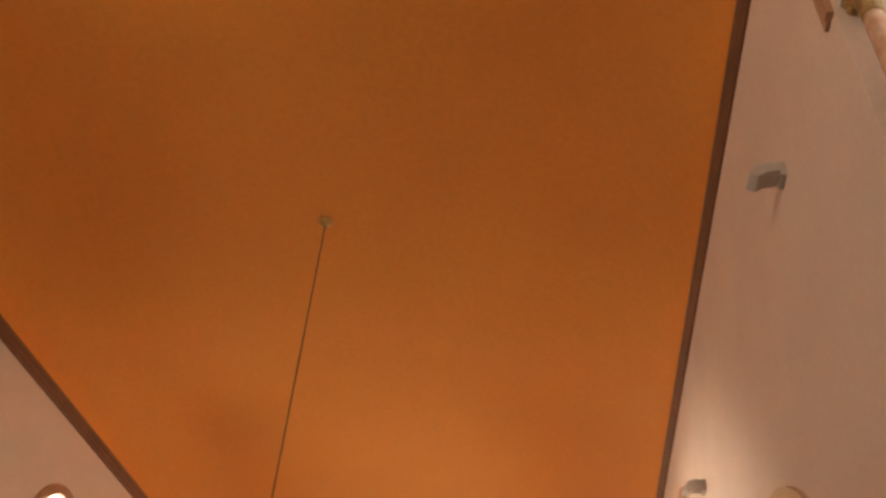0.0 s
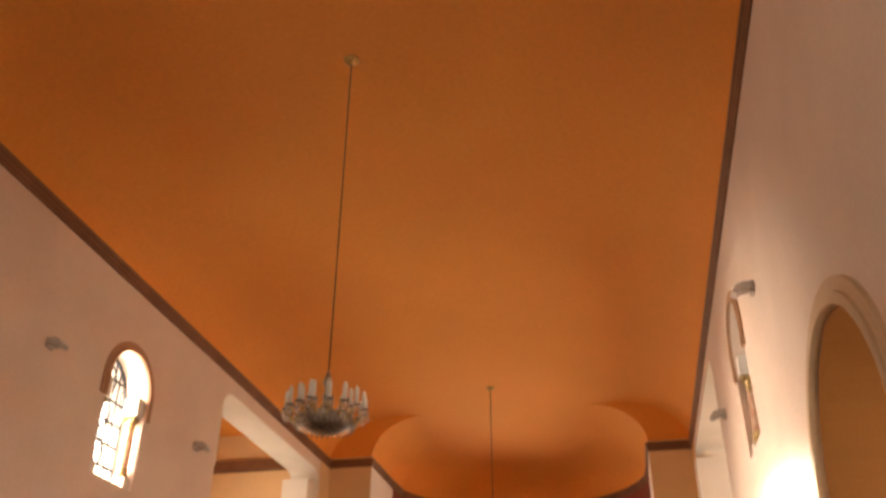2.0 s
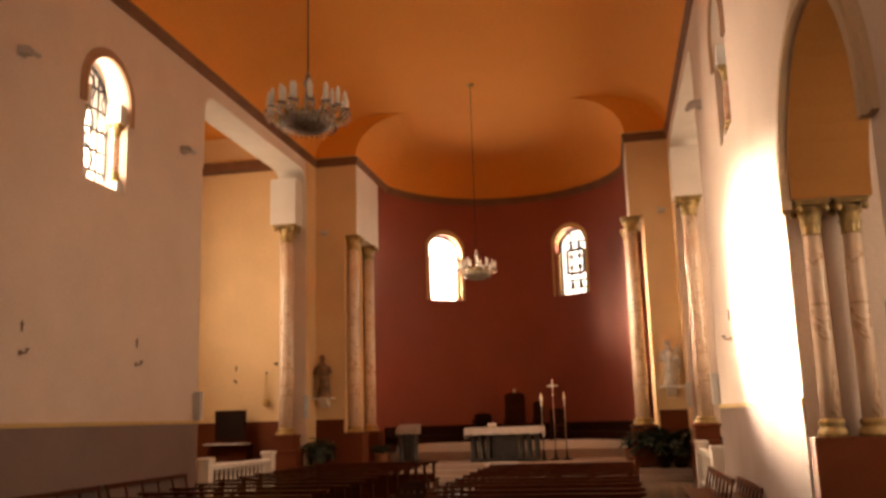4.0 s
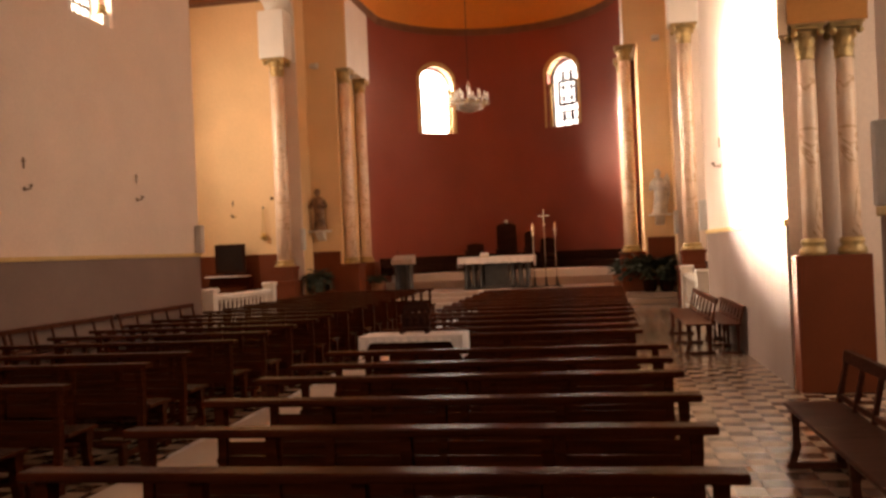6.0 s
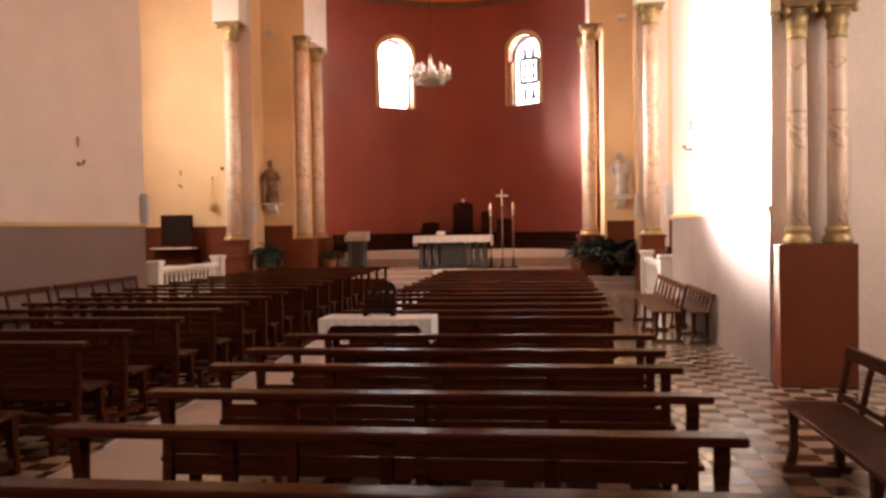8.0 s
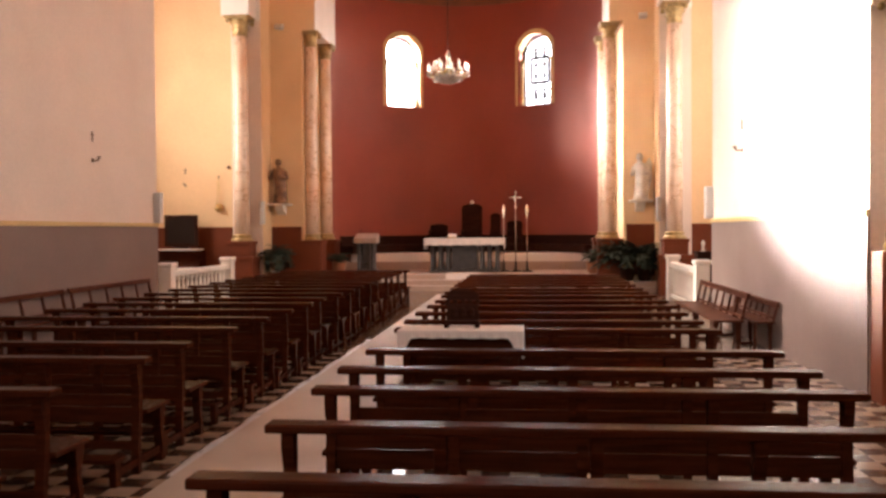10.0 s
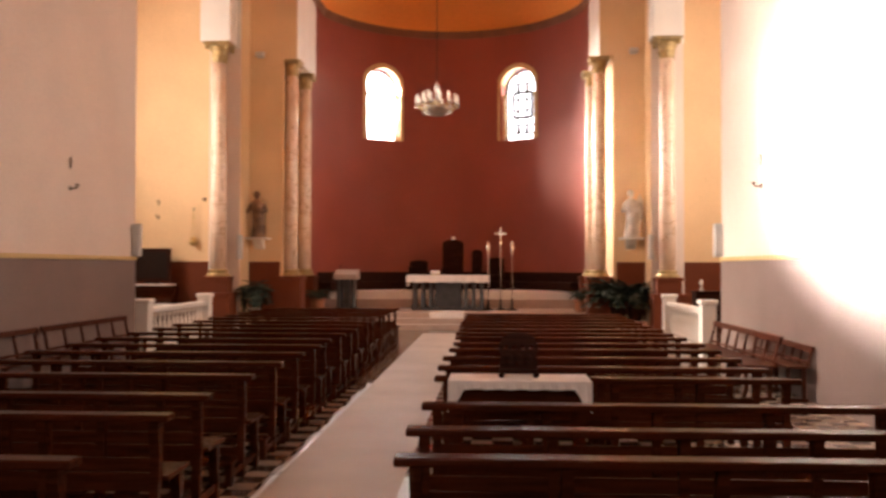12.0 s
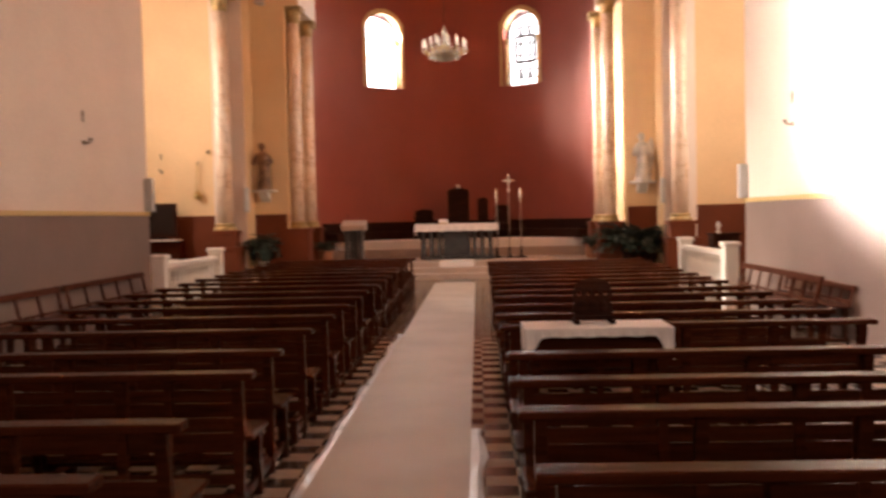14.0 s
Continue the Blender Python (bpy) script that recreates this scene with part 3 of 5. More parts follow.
# ---- windows ----
def window(name, m, half, sill, spring, label, rosettes=False, bold=1.0):
    """A round-headed leaded window; m carries (across, up) onto its place."""
    win = tagged(new(name), label, "window", kind="structure")
    win.matrix_basis = m
    pts = [(-half, sill)] + arch_points(0, half, spring, 20) + [(half, sill)]
    bm = B()
    bm.faces.new([bm.verts.new((u, 0, v)) for u, v in pts])
    pane = part("pane", bm, GLASS, win, "pale leaded glass")
    pane.visible_shadow = False
    bm = B()
    out = [(u * 1.06, v if v <= spring else spring + (v - spring) * 1.06) for u, v in pts]
    inn = [(u * 0.95, v if v <= spring else spring + (v - spring) * 0.95) for u, v in pts]
    for p, q, p2, q2 in zip(out, out[1:], inn, inn[1:]):
        prism(bm, [p2, q2, q, p], "y", -0.03, 0.03)
    box(bm, -half * 1.06, half * 1.06, -0.03, 0.03, sill - 0.05, sill)
    part("window_frame", bm, LEAD, win, "dark metal frame")
    bm = B()
    top = spring + half
    w = (0.02 if rosettes else 0.014) * bold
    def rail(z):
        wid = half if z <= spring else math.sqrt(max(half ** 2 - (z - spring) ** 2, 0.001))
        box(bm, -wid, wid, -0.012, 0.012, z - w, z + w)
    def scallop(side, za, zb, n):
        for i in range(n):
            z = za + (zb - za) * (i + 0.5) / n
            r = (zb - za) / n * 0.5
            wid = half if z <= spring else math.sqrt(max(half ** 2 - (z - spring) ** 2, 0.01))
            pts_ = [(side * (wid - r * 0.9 * math.sin(math.pi * q / 6)), 0, z - r * math.cos(math.pi * q / 6)) for q in range(7)]
            bent_rod(bm, pts_, 0.015 * bold, 5)

    if rosettes:
        tall = top - sill
        for side_ in (-1, 1):
            scallop(side_, sill, spring + half * 0.55, 10)
        z0, z1, u0 = sill + tall * 0.33, sill + tall * 0.68, half * 0.52
        for z in (z0, z1):
            box(bm, -u0, u0, -0.012, 0.012, z - w, z + w)
        for u in (-u0, u0):
            box(bm, u - w, u + w, -0.012, 0.012, z0, z1)
        for z in (sill + tall * 0.11, sill + tall * 0.22, sill + tall * 0.80):
            box(bm, -half * 0.62, half * 0.62, -0.012, 0.012, z - w * 0.6, z + w * 0.6)
        for u in (-0.25, 0.25):
            box(bm, u * half - w * 0.4, u * half + w * 0.4, -0.012, 0.012, sill, spring + half * 0.8)
        for cz in (0.16, 0.42, 0.58, 0.74):
            for cu in (-0.25, 0.25):
                ring_ = [(cu * half + 0.07 * math.cos(math.pi * i / 6), 0, sill + tall * cz + 0.07 * math.sin(math.pi * i / 6)) for i in range(13)]
                bent_rod(bm, ring_, 0.011 * bold, 5)
    else:
        z = sill
        while z < top - 0.1:
            rail(z)
            z += (top - sill) / 6.0
        for u in (-0.58, 0.58):
            zt = spring + math.sqrt(half ** 2 - (u * half) ** 2)
            box(bm, u * half - w, u * half + w, -0.012, 0.012, sill, zt)
        for u in (-0.79, -0.3, 0.0, 0.3, 0.79):
            zt = spring + math.sqrt(half ** 2 - (u * half) ** 2)
            for i in range(12):
                za, zb = sill + (zt - sill) * i / 12, sill + (zt - sill) * (i + 1) / 12
                d = 0.035 * (1 if i % 2 else -1)
                rod(bm, (u * half + d, 0, za), (u * half - d, 0, zb), (0.016 if rosettes else 0.010) * bold, 4)
        for cz in (sill + (top - sill) * 0.25, sill + (top - sill) * 0.55, sill + (top - sill) * 0.82):
            for cu in (0.0,):
                r = half * (0.2 if rosettes else 0.4)
                ring_ = [(cu * half * 1.1 + r * math.cos(2 * math.pi * i / 14), 0, cz + r * math.sin(2 * math.pi * i / 14)) for i in range(15)]
                bent_rod(bm, ring_, (0.02 if rosettes else 0.013) * bold, 5)
    part("leading", bm, LEAD, win, "dark lead strips")
    return win


def facing(x, y, deg):
    return pose(x, y, 0, 0, 0, deg)


GLOW = bpy.data.materials.new("overcast_glow")
GLOW.use_nodes = True
GLOW.node_tree.nodes["Principled BSDF"].inputs["Base Color"].default_value = (0.8, 0.85, 0.9, 1)
GLOW.node_tree.nodes["Principled BSDF"].inputs["Emission Color"].default_value = (0.80, 0.90, 1.0, 1)
GLOW.node_tree.nodes["Principled BSDF"].inputs["Emission Strength"].default_value = 1.9


GLOW_SUN = GLOW.copy()
GLOW_SUN.name = "sunlit_haze_glow"
GLOW_SUN.node_tree.nodes["Principled BSDF"].inputs["Emission Strength"].default_value = 4.5


def backdrop(x, y, deg, glow=GLOW):
    """A plain bright sky outside a window; it casts no shadow, so the sun still comes in."""
    bm = B()
    box(bm, -1.3, 1.3, -0.005, 0.005, 5.0, 9.3)
    ob = structure("backdrop", bm, glow, "plain bright sky outside a window", "sky")
    ob.matrix_basis = facing(x, y, deg)
    ob.visible_shadow = False


for k, (x, c) in enumerate(((WL - 0.45, WIN_Y), (WL - 0.45, WIN2_Y), (WR + 0.45, WIN_Y), (WR + 0.45, WIN2_Y))):
    window("window_%d" % (k + 1), facing(x, c, 90), WIN_HALF, WIN_SILL, WIN_SPRING, "round-headed leaded nave window with pale glass", bold=1.7)
    sx = -1 if x < 0 else 1
    if x < 0 and c == WIN_Y:
        window_light("sunlit_glass", (x - 0.2, c, 6.8), (WR, c - 0.6, 3.0), 1.5, 1.3, 420, 62)
    window_light("sky_light", (x + sx * 0.25, c, 7.0), (0, c, 5.0), 1.5, 2.5, 120 if x < 0 else 14)
    if x < 0:
        backdrop(x + sx * 0.5, c, 90)
    # colonnettes standing in the reveal
    xf = WL - 0.17 if x < 0 else WR + 0.17
    for yy in (c + WIN_HALF - 0.11, c - WIN_HALF + 0.11):
        column((xf, yy), 0.075, WIN_SILL + 0.22, WIN_SPRING - 0.33, 0.26, 0.2, "small reddish marble colonnette in a window reveal", "window colonnettes", PINK)
        bm = B()
        box(bm, xf - 0.12, xf + 0.12, yy - 0.105, yy + 0.105, WIN_SILL + 0.002, WIN_SILL + 0.219, 0.01)
        tagged(mesh_object("colonnette_block", bm, WHITE), "white block under a window colonnette", "pedestal")
        bm = B()
        box(bm, xf - 0.14, xf + 0.14, yy - 0.105, yy + 0.105, WIN_SPRING - 0.328, WIN_SPRING + 0.02, 0.01)
        tagged(mesh_object("impost_block", bm, WHITE), "white impost block on a window colonnette", "pedestal")
for k, w in enumerate(APSE_WINDOWS):
    p, d = apse_point(w, 0.30), apse_point(w, 1.0) - apse_point(w)
    deg = math.degrees(math.atan2(d.y, d.x)) - 90
    window("window_%d" % (k + 5), facing(p.x, p.y, deg), AW_HALF, AW_SILL, AW_SPRING, "round-headed stained glass apse window with dark leading", rosettes=True, bold=2.6 if k else 1.0)
    e = apse_point(w, 0.75)
    t = apse_point(w, -3)
    if k == 0:
        window_light("sunlit_glass", (e.x, e.y, 7.1), (4.3, 24.8, 4.3), 1.5, 2.6, 310, 42)
        window_light("sunlit_glass", (e.x, e.y, 7.1), (WR, 10.4, 3.0), 0.7, 2.2, 300, 7)
    window_light("sky_light", (e.x, e.y, 7.1), (t.x, t.y, 5.0), 1.5, 2.6, 160)
    e2 = apse_point(w, 1.0)
    backdrop(e2.x, e2.y, deg, GLOW if k else GLOW_SUN)
    tang = (apse_point(w + 0.01) - apse_point(w - 0.01)).normalized()
    for sg in (-1, 1):
        q = apse_point(w, 0.10) + tang * sg * (AW_HALF - 0.075)
        column((q.x, q.y), 0.055, AW_SILL + 0.03, AW_SPRING - 0.16, 0.2, 0.15, "small ochre colonnette in an apse window reveal", "window colonnettes", BORDER)
    # cream surround on the red wall
    bm = B()
    q = apse_point(w)
    mm = facing(q.x, q.y, deg)
    for r0, r1, dd in ((AW_HALF + 0.005, AW_HALF + 0.16, 0.07),):
        inner = [(-r0, AW_SILL)] + arch_points(0, r0, AW_SPRING, 24) + [(r0, AW_SILL)]
        outer = [(-r1, AW_SILL)] + arch_points(0, r1, AW_SPRING, 24) + [(r1, AW_SILL)]
        for a0, a1, b0, b1 in zip(inner, inner[1:], outer, outer[1:]):
            prism(bm, [a0, a1, b1, b0], "y", -dd, 0.26)
    bmesh.ops.transform(bm, matrix=mm, verts=bm.verts)
    structure("trim_apse_window_%d" % (k + 1), bm, BORDER, "ochre painted surround of an apse window", "arch trim")
# unseen window and lamp, added as fill light on surfaces facing the entrance
window("window_7", facing(XC, Y0 - 0.4, 0), 1.5, 5.2, 7.6, "unseen large leaded window added above the entrance for fill light")
window_light("sky_light", (XC, Y0 - 0.8, 7.2), (XC, 8, 4), 3.0, 4.0, 185)
# both windows are unseen; window_9 and its lamp are added as a mirror image
for sgn, x in ((-1, WL - WT - 3.8), (1, WR + WT + 3.8)):
    window("window_8" if sgn < 0 else "window_9", facing(x, TC, 90), 1.2, 3.6, 6.6, "unseen tall round-headed leaded transept window")
    window_light("sky_light", (x + sgn * 0.35, TC, 5.7), (sgn * 4.0, TC + 3.2, 4.6), 2.4, 4.2, 340 if sgn < 0 else 310)
    if sgn < 0:
        window_light("sunlit_glass", (x - 0.2, TC, 5.9), (4.9, 23.7, 4.8), 2.0, 3.6, 30, 22)

window("window_10", facing(9.4, 6.3, 90), 0.7, 2.6, 4.6, "round-headed leaded chapel window")
window_light("sky_light", (9.8, 6.3, 4.0), (5.6, 7.6, 2.5), 1.5, 2.6, 160)

# ---- chancel steps and dais ----
steps = tagged(new("steps"), "three pale stone steps up to the chancel", "steps", kind="structure")
for i in range(3):
    bm = B()
    y0 = YF + 0.1 + 0.32 * i
    box(bm, -JX + 0.24, JX - 0.24, y0, y0 + 0.32 + (7.4 if i == 2 else 0.02), 0.145 * i - 0.002, 0.145 * (i + 1), 0.012)
    part("step", bm, STONE, steps)
bm = B()
box(bm, -JX + 0.26, JX - 0.26, YF + 0.4, YF + 7.5, -0.01, 0.28)
structure("platform_core", bm, STONE, "stone body of the chancel platform", "platform")


side = tagged(new("steps_side"), "two pale stone steps under the plants beside the chancel", "steps", kind="structure")
for i in range(2):
    bm = B()
    box(bm, 3.78, WR - 0.03, YF - 0.80 + 0.3 * i, YF - 0.022, 0.15 * i + 0.001 * i, 0.15 * (i + 1), 0.012)
    part("step", bm, STONE, side)


def dais(z0, z1, off, front, mat, name, label):
    bm = B()
    pts = [apse_point(math.pi * i / 40, -off) for i in range(41)]
    pts = [(p.x, p.y) for p in pts if p.y > front]
    pts = [(pts[0][0], front)] + pts + [(pts[-1][0], front)]
    prism(bm, pts, "z", z0, z1)
    return structure(name, bm, mat, label, "platform")


dais(PLAT, PLAT + 0.26, 0.02, 27.0, STONE, "platform_lower", "cream stone lower step of the apse platform")
dais(PLAT + 0.26, PLAT + 0.5, 0.04, 27.35, WHITE, "platform_upper", "white stone upper step of the apse platform")
bm = B()
sweep(bm, [tuple(apse_point(math.pi * (0.93 - 0.86 * i / 36))) for i in range(37)],
      [(0.0, 0.935), (0.45, 0.935), (0.45, 1.18), (0.42, 1.2), (0.06, 1.2), (0.05, 1.5), (0.0, 1.5)], 1, True)
structure("trim_apse_seat", bm, BLACKWOOD, "dark wooden seat running round the apse wall", "bench")

# ---- carpet ----
def runner(name, x0, x1, path, label, mat=CARPET):
    bm = B()
    prev = None
    for y, z in path:
        cur = [bm.verts.new((x0, y, z)), bm.verts.new((x1, y, z)), bm.verts.new((x1, y, z - 0.008)), bm.verts.new((x0, y, z - 0.008))]
        if prev:
            for i in range(4):
                bm.faces.new((prev[i], prev[(i + 1) % 4], cur[(i + 1) % 4], cur[i]))
        else:
            bm.faces.new(cur)
        prev = cur
    bm.faces.new(prev[::-1])
    bmesh.ops.recalc_face_normals(bm, faces=bm.faces)
    return tagged(mesh_object(name, bm, mat), label, "carpet")


random.seed(4)
runner("carpet_runner", -0.535, 0.46, [(-2 + 0.5 * i, 0.010 + 0.002 * random.random()) for i in range(50)], "long beige carpet runner down the middle aisle")
runner("altar_carpet", -0.5, 0.43, [(YF + 0.722, PLAT - 0.135), (YF + 0.724, PLAT + 0.006), (YF + 0.75, PLAT + 0.012), (25.25, PLAT + 0.012)], "short white cloth runner in front of the altar", LINEN)


# opaque pale base colour carries the bright sheen of a thin plastic film
FILM = material("pale_sheen_film", (0.60, 0.61, 0.64), 0.30, vary=0.15, scale=6, fine=30, bump=0.1)
rng = random.Random(3)
for x, sg, ya, yb in ((-0.535, -1, 5.4, 13.0), (0.46, 1, 3.2, 7.4)):
    bm = B()
    prev = None
    n = int((yb - ya) / 0.2)
    for i in range(n + 1):
        y = ya + (yb - ya) * i / n
        w = (0.065 if sg > 0 else 0.045) + 0.04 * math.sin(i * 0.45) ** 2 + rng.uniform(0, 0.02)
        cur = [bm.verts.new((x - sg * 0.02, y, 0.004)), bm.verts.new((x + sg * w * 0.6, y, 0.009 + rng.uniform(0, 0.009))), bm.verts.new((x + sg * w, y, 0.0025))]
        if prev:
            for a, b in ((0, 1), (1, 2)):
                bm.faces.new((prev[a], prev[b], cur[b], cur[a]))
        prev = cur
    bmesh.ops.recalc_face_normals(bm, faces=bm.faces)
    tagged(mesh_object("plastic_film", bm, FILM), "plastic film along the carpet's edge, its sheen put into a pale colour", "film", "films under the carpet")


# ---- pews ----
def pew(length, panel):
    ob = thing("pew", "dark varnished wooden pew with an open back and book ledge", "pew")
    L = length
    bm = B()
    box(bm, 0, L, -0.08, 0.05, 0.768, 0.81, 0.01)
    part("book_ledge", bm, WOOD, ob)
    n = 5
    xs = [0.07 + (L - 0.14 - 0.055) * i / (n - 1) for i in range(n)]
    for x in xs:
        bm = B()
        prism(bm, [(-0.045, 0), (0.015, 0), (0.005, 0.2), (0.03, 0.42), (0.035, 0.764), (-0.05, 0.764), (-0.05, 0.70), (-0.02, 0.60), (-0.025, 0.42), (-0.045, 0.2)], "x", x, x + 0.055)
        part("back_post", bm, WOOD, ob)
    rails = [(0.462, 0.545), (0.345, 0.458)] + ([(0.16, 0.22)] if panel else [])
    for z0, z1 in rails:
        bm = B()
        box(bm, 0.09, L - 0.09, 0.004, 0.024, z0, z1, 0.004)
        part("back_rail", bm, WOOD, ob)
    bm = B()
    box(bm, 0.03, L - 0.03, 0.03, 0.42, 0.405, 0.437, 0.01)
    part("seat", bm, WOOD, ob)
    bm = B()
    box(bm, 0.14, L - 0.14, 0.34, 0.36, 0.31, 0.404)
    part("apron", bm, WOOD, ob)
    for x in (xs[0], xs[2], xs[4]):
        bm = B()
        prism(bm, [(0.33, 0), (0.40, 0), (0.395, 0.12), (0.37, 0.22), (0.41, 0.404), (0.31, 0.404), (0.32, 0.22), (0.345, 0.12)], "x", x, x + 0.06)
        part("front_leg", bm, WOOD, ob)
        if not panel:
            continue
        bm = B()
        box(bm, x + 0.012, x + 0.048, -0.30, 0.33, 0.06, 0.115, 0.004)
        part("foot_rail", bm, WOOD, ob)
        bm = B()
        box(bm, x + 0.005, x + 0.055, -0.38, -0.30, 0.0, 0.165, 0.006)
        part("kneeler_leg", bm, WOOD, ob)
    if panel:
        bm = B()
        box(bm, 0.05, L - 0.05, -0.43, -0.26, 0.166, 0.195, 0.008)
        part("kneeler", bm, WOOD, ob)
    return ob


PEW_R = [1.78, 2.63, 3.50, 4.41, 5.13, 5.99]
PEW_R_FAR = [7.37, 8.10, 8.91, 9.77, 10.50, 11.35, 12.05, 12.78, 13.60, 14.35, 15.15, 15.95, 16.75]
PEW_L = [2.50, 3.45, 4.24, 5.46, 6.29, 7.38, 8.30, 9.20, 10.05, 10.90] + [10.90 + 0.86 * i for i in range(1, 10)]
random.seed(11)
for length, ys in ((3.66 - 0.70, PEW_R), (3.52 - 0.69, PEW_R_FAR)):
    first = pew(length, False)
    tagged(first, group="pews beside the window wall")
    first.matrix_basis = pose(0.70, ys[0] + 0.03, 0)
    for y in ys[1:]:
        copy_thing(first, pose(0.70 + random.uniform(-0.02, 0.02), y + 0.03, 0, 0, 0, random.uniform(-0.25, 0.25)))
first = pew(2.87, True)
tagged(first, "dark varnished wooden pew with a boarded back and kneeler", group="pews along the dado wall")
first.matrix_basis = pose(-3.61, PEW_L[0] + 0.03, 0)
for y in PEW_L[1:]:
    copy_thing(first, pose(-3.61 + random.uniform(-0.02, 0.02), y + 0.03, 0, 0, 0, random.uniform(-0.4, 0.4)))


# ---- benches along the walls ----
def wall_bench(length, n, top=0.90):
    """A long bench with an open spindle back; its back lies towards +x."""
    ob = thing("wall_bench", "brown wooden bench with an open slatted back and curved legs", "bench")
    L = length
    bm = B()
    box(bm, 0.0, 0.40, 0, L, 0.425, 0.455, 0.01)
    part("seat", bm, WOOD2, ob)
    bm = B()
    prism(bm, [(0.425, top - 0.075), (0.457, top - 0.07), (0.475, top), (0.44, top)], "y", 0, L)
    part("top_rail", bm, WOOD2, ob)
    bm = B()
    prism(bm, [(0.372, 0.48), (0.395, 0.48), (0.40, 0.515), (0.378, 0.515)], "y", 0.02, L - 0.02)
    part("low_rail", bm, WOOD2, ob)
    for i in range(n):
        y = 0.04 + (L - 0.12) * i / (n - 1)
        w = 0.05 if i in (0, n - 1) else 0.035
        bm = B()
        prism(bm, [(0.36, 0.456), (0.395, 0.456), (0.452, top - 0.073), (0.426, top - 0.073)], "y", y, y + w)
        part("back_slat", bm, WOOD2, ob)
    for y in (0.12, L / 2, L - 0.17):
        bm = B()
        prism(bm, [(0.02, 0.424), (0.10, 0.424), (0.075, 0.3), (0.085, 0.15), (0.05, 0.046), (0.0, 0.046), (0.03, 0.15), (0.03, 0.3)], "y", y, y + 0.05)
        part("leg", bm, WOOD2, ob)
        bm = B()
        prism(bm, [(0.30, 0.424), (0.39, 0.424), (0.375, 0.046), (0.32, 0.046)], "y", y, y + 0.05)
        part("leg", bm, WOOD2, ob)
        bm = B()
        box(bm, -0.02, 0.42, y - 0.005, y + 0.055, 0.0, 0.045, 0.008)
        part("foot", bm, WOOD2, ob)
    return ob


bench = wall_bench(3.4, 9, 0.82)
tagged(bench, group="benches beside the window wall")
bench.matrix_basis = pose(4.42, 1.83, 0)
mid = wall_bench(3.3, 8, 0.81)
tagged(mid, group="benches beside the window wall")
mid.matrix_basis = pose(4.30, 11.6, 0)
# added bench shape standing in for the middle bench's shadow on the wall
narrow = wall_bench(2.4, 8, 0.70)
tagged(narrow, "narrow brown wooden bench added where another bench's shadow falls on the wall", group="benches beside the window wall")
narrow.matrix_basis = pose(4.80, 11.48, 0) @ Matrix.Diagonal((0.66, 1, 1, 1))
lb = wall_bench(2.9, 6, 0.82)
tagged(lb, "brown wooden bench with a slatted back against the dado", group="benches along the dado wall")
lb.matrix_basis = pose(-4.72, 15.45, 0, 0, 0, 180)
for y in (12.4, 10.3, 7.3):
    copy_thing(lb, pose(-4.72, y, 0, 0, 0, 180))


# ---- balustrades ----
def balustrade(length):
    ob = thing("balustrade", "white painted wooden balustrade with square posts", "balustrade")
    for y in (0, length):
        post = B()
        box(post, -0.13, 0.13, y - 0.13, y + 0.13, 0, 0.98, 0.01)
        box(post, -0.16, 0.16, y - 0.16, y + 0.16, 0.981, 1.07, 0.025)
        part("post", post, WHITE, ob)
    bm = B()
    box(bm, -0.09, 0.09, 0.132, length - 0.132, 0.80, 0.90, 0.015)
    part("handrail", bm, WHITE, ob)
    bm = B()
    box(bm, -0.08, 0.08, 0.132, length - 0.132, 0.10, 0.18, 0.01)
    part("bottom_rail", bm, WHITE, ob)
    n = int(length / 0.26)
    for i in range(n):
        y = 0.2 + (length - 0.4) * (i + 0.5) / n
        bm = B()
        lathe(bm, [(0.04, 0.181), (0.04, 0.24), (0.025, 0.27), (0.05, 0.42), (0.028, 0.62), (0.025, 0.70), (0.04, 0.73), (0.04, 0.799)], (0, y, 0), 10)
        part("baluster", bm, WHITE, ob)
    return ob


bal = balustrade(3.5)
tagged(bal, group="transept balustrades")
bal.matrix_basis = pose(WL + 0.02, 16.45, 0)
copy_thing(bal, pose(WR - 0.02, 17.0, 0))


# ---- altar, lectern, cross ----
ob = thing("altar", "grey marble altar with columns and a white linen cloth", "altar", "", (-0.05, 25.75, PLAT))
bm = B()
box(bm, -1.10, 1.10, -0.42, 0.42, 0.90, 0.985, 0.012)
part("slab", bm, GREYSTONE, ob)
bm = B()
box(bm, -1.02, 1.02, -0.36, 0.36, 0.0, 0.09, 0.01)
part("plinth", bm, GREYSTONE, ob)
bm = B()
box(bm, -0.38, 0.38, -0.22, 0.22, 0.091, 0.899, 0.01)
part("centre_block", bm, GREYSTONE, ob)
for x in (-0.95, -0.72, -0.50, 0.50, 0.72, 0.95):
    for y in (-0.27, 0.27):
        bm = B()
        lathe(bm, [(0.085, 0.091), (0.085, 0.13), (0.06, 0.16), (0.06, 0.80), (0.085, 0.85), (0.085, 0.899)], (x, y, 0), 14)
        part("colonnette", bm, GREYSTONE, ob)
bm = B()
box(bm, -1.16, 1.16, -0.46, 0.46, 0.986, 1.0, 0.004)
nx = 48
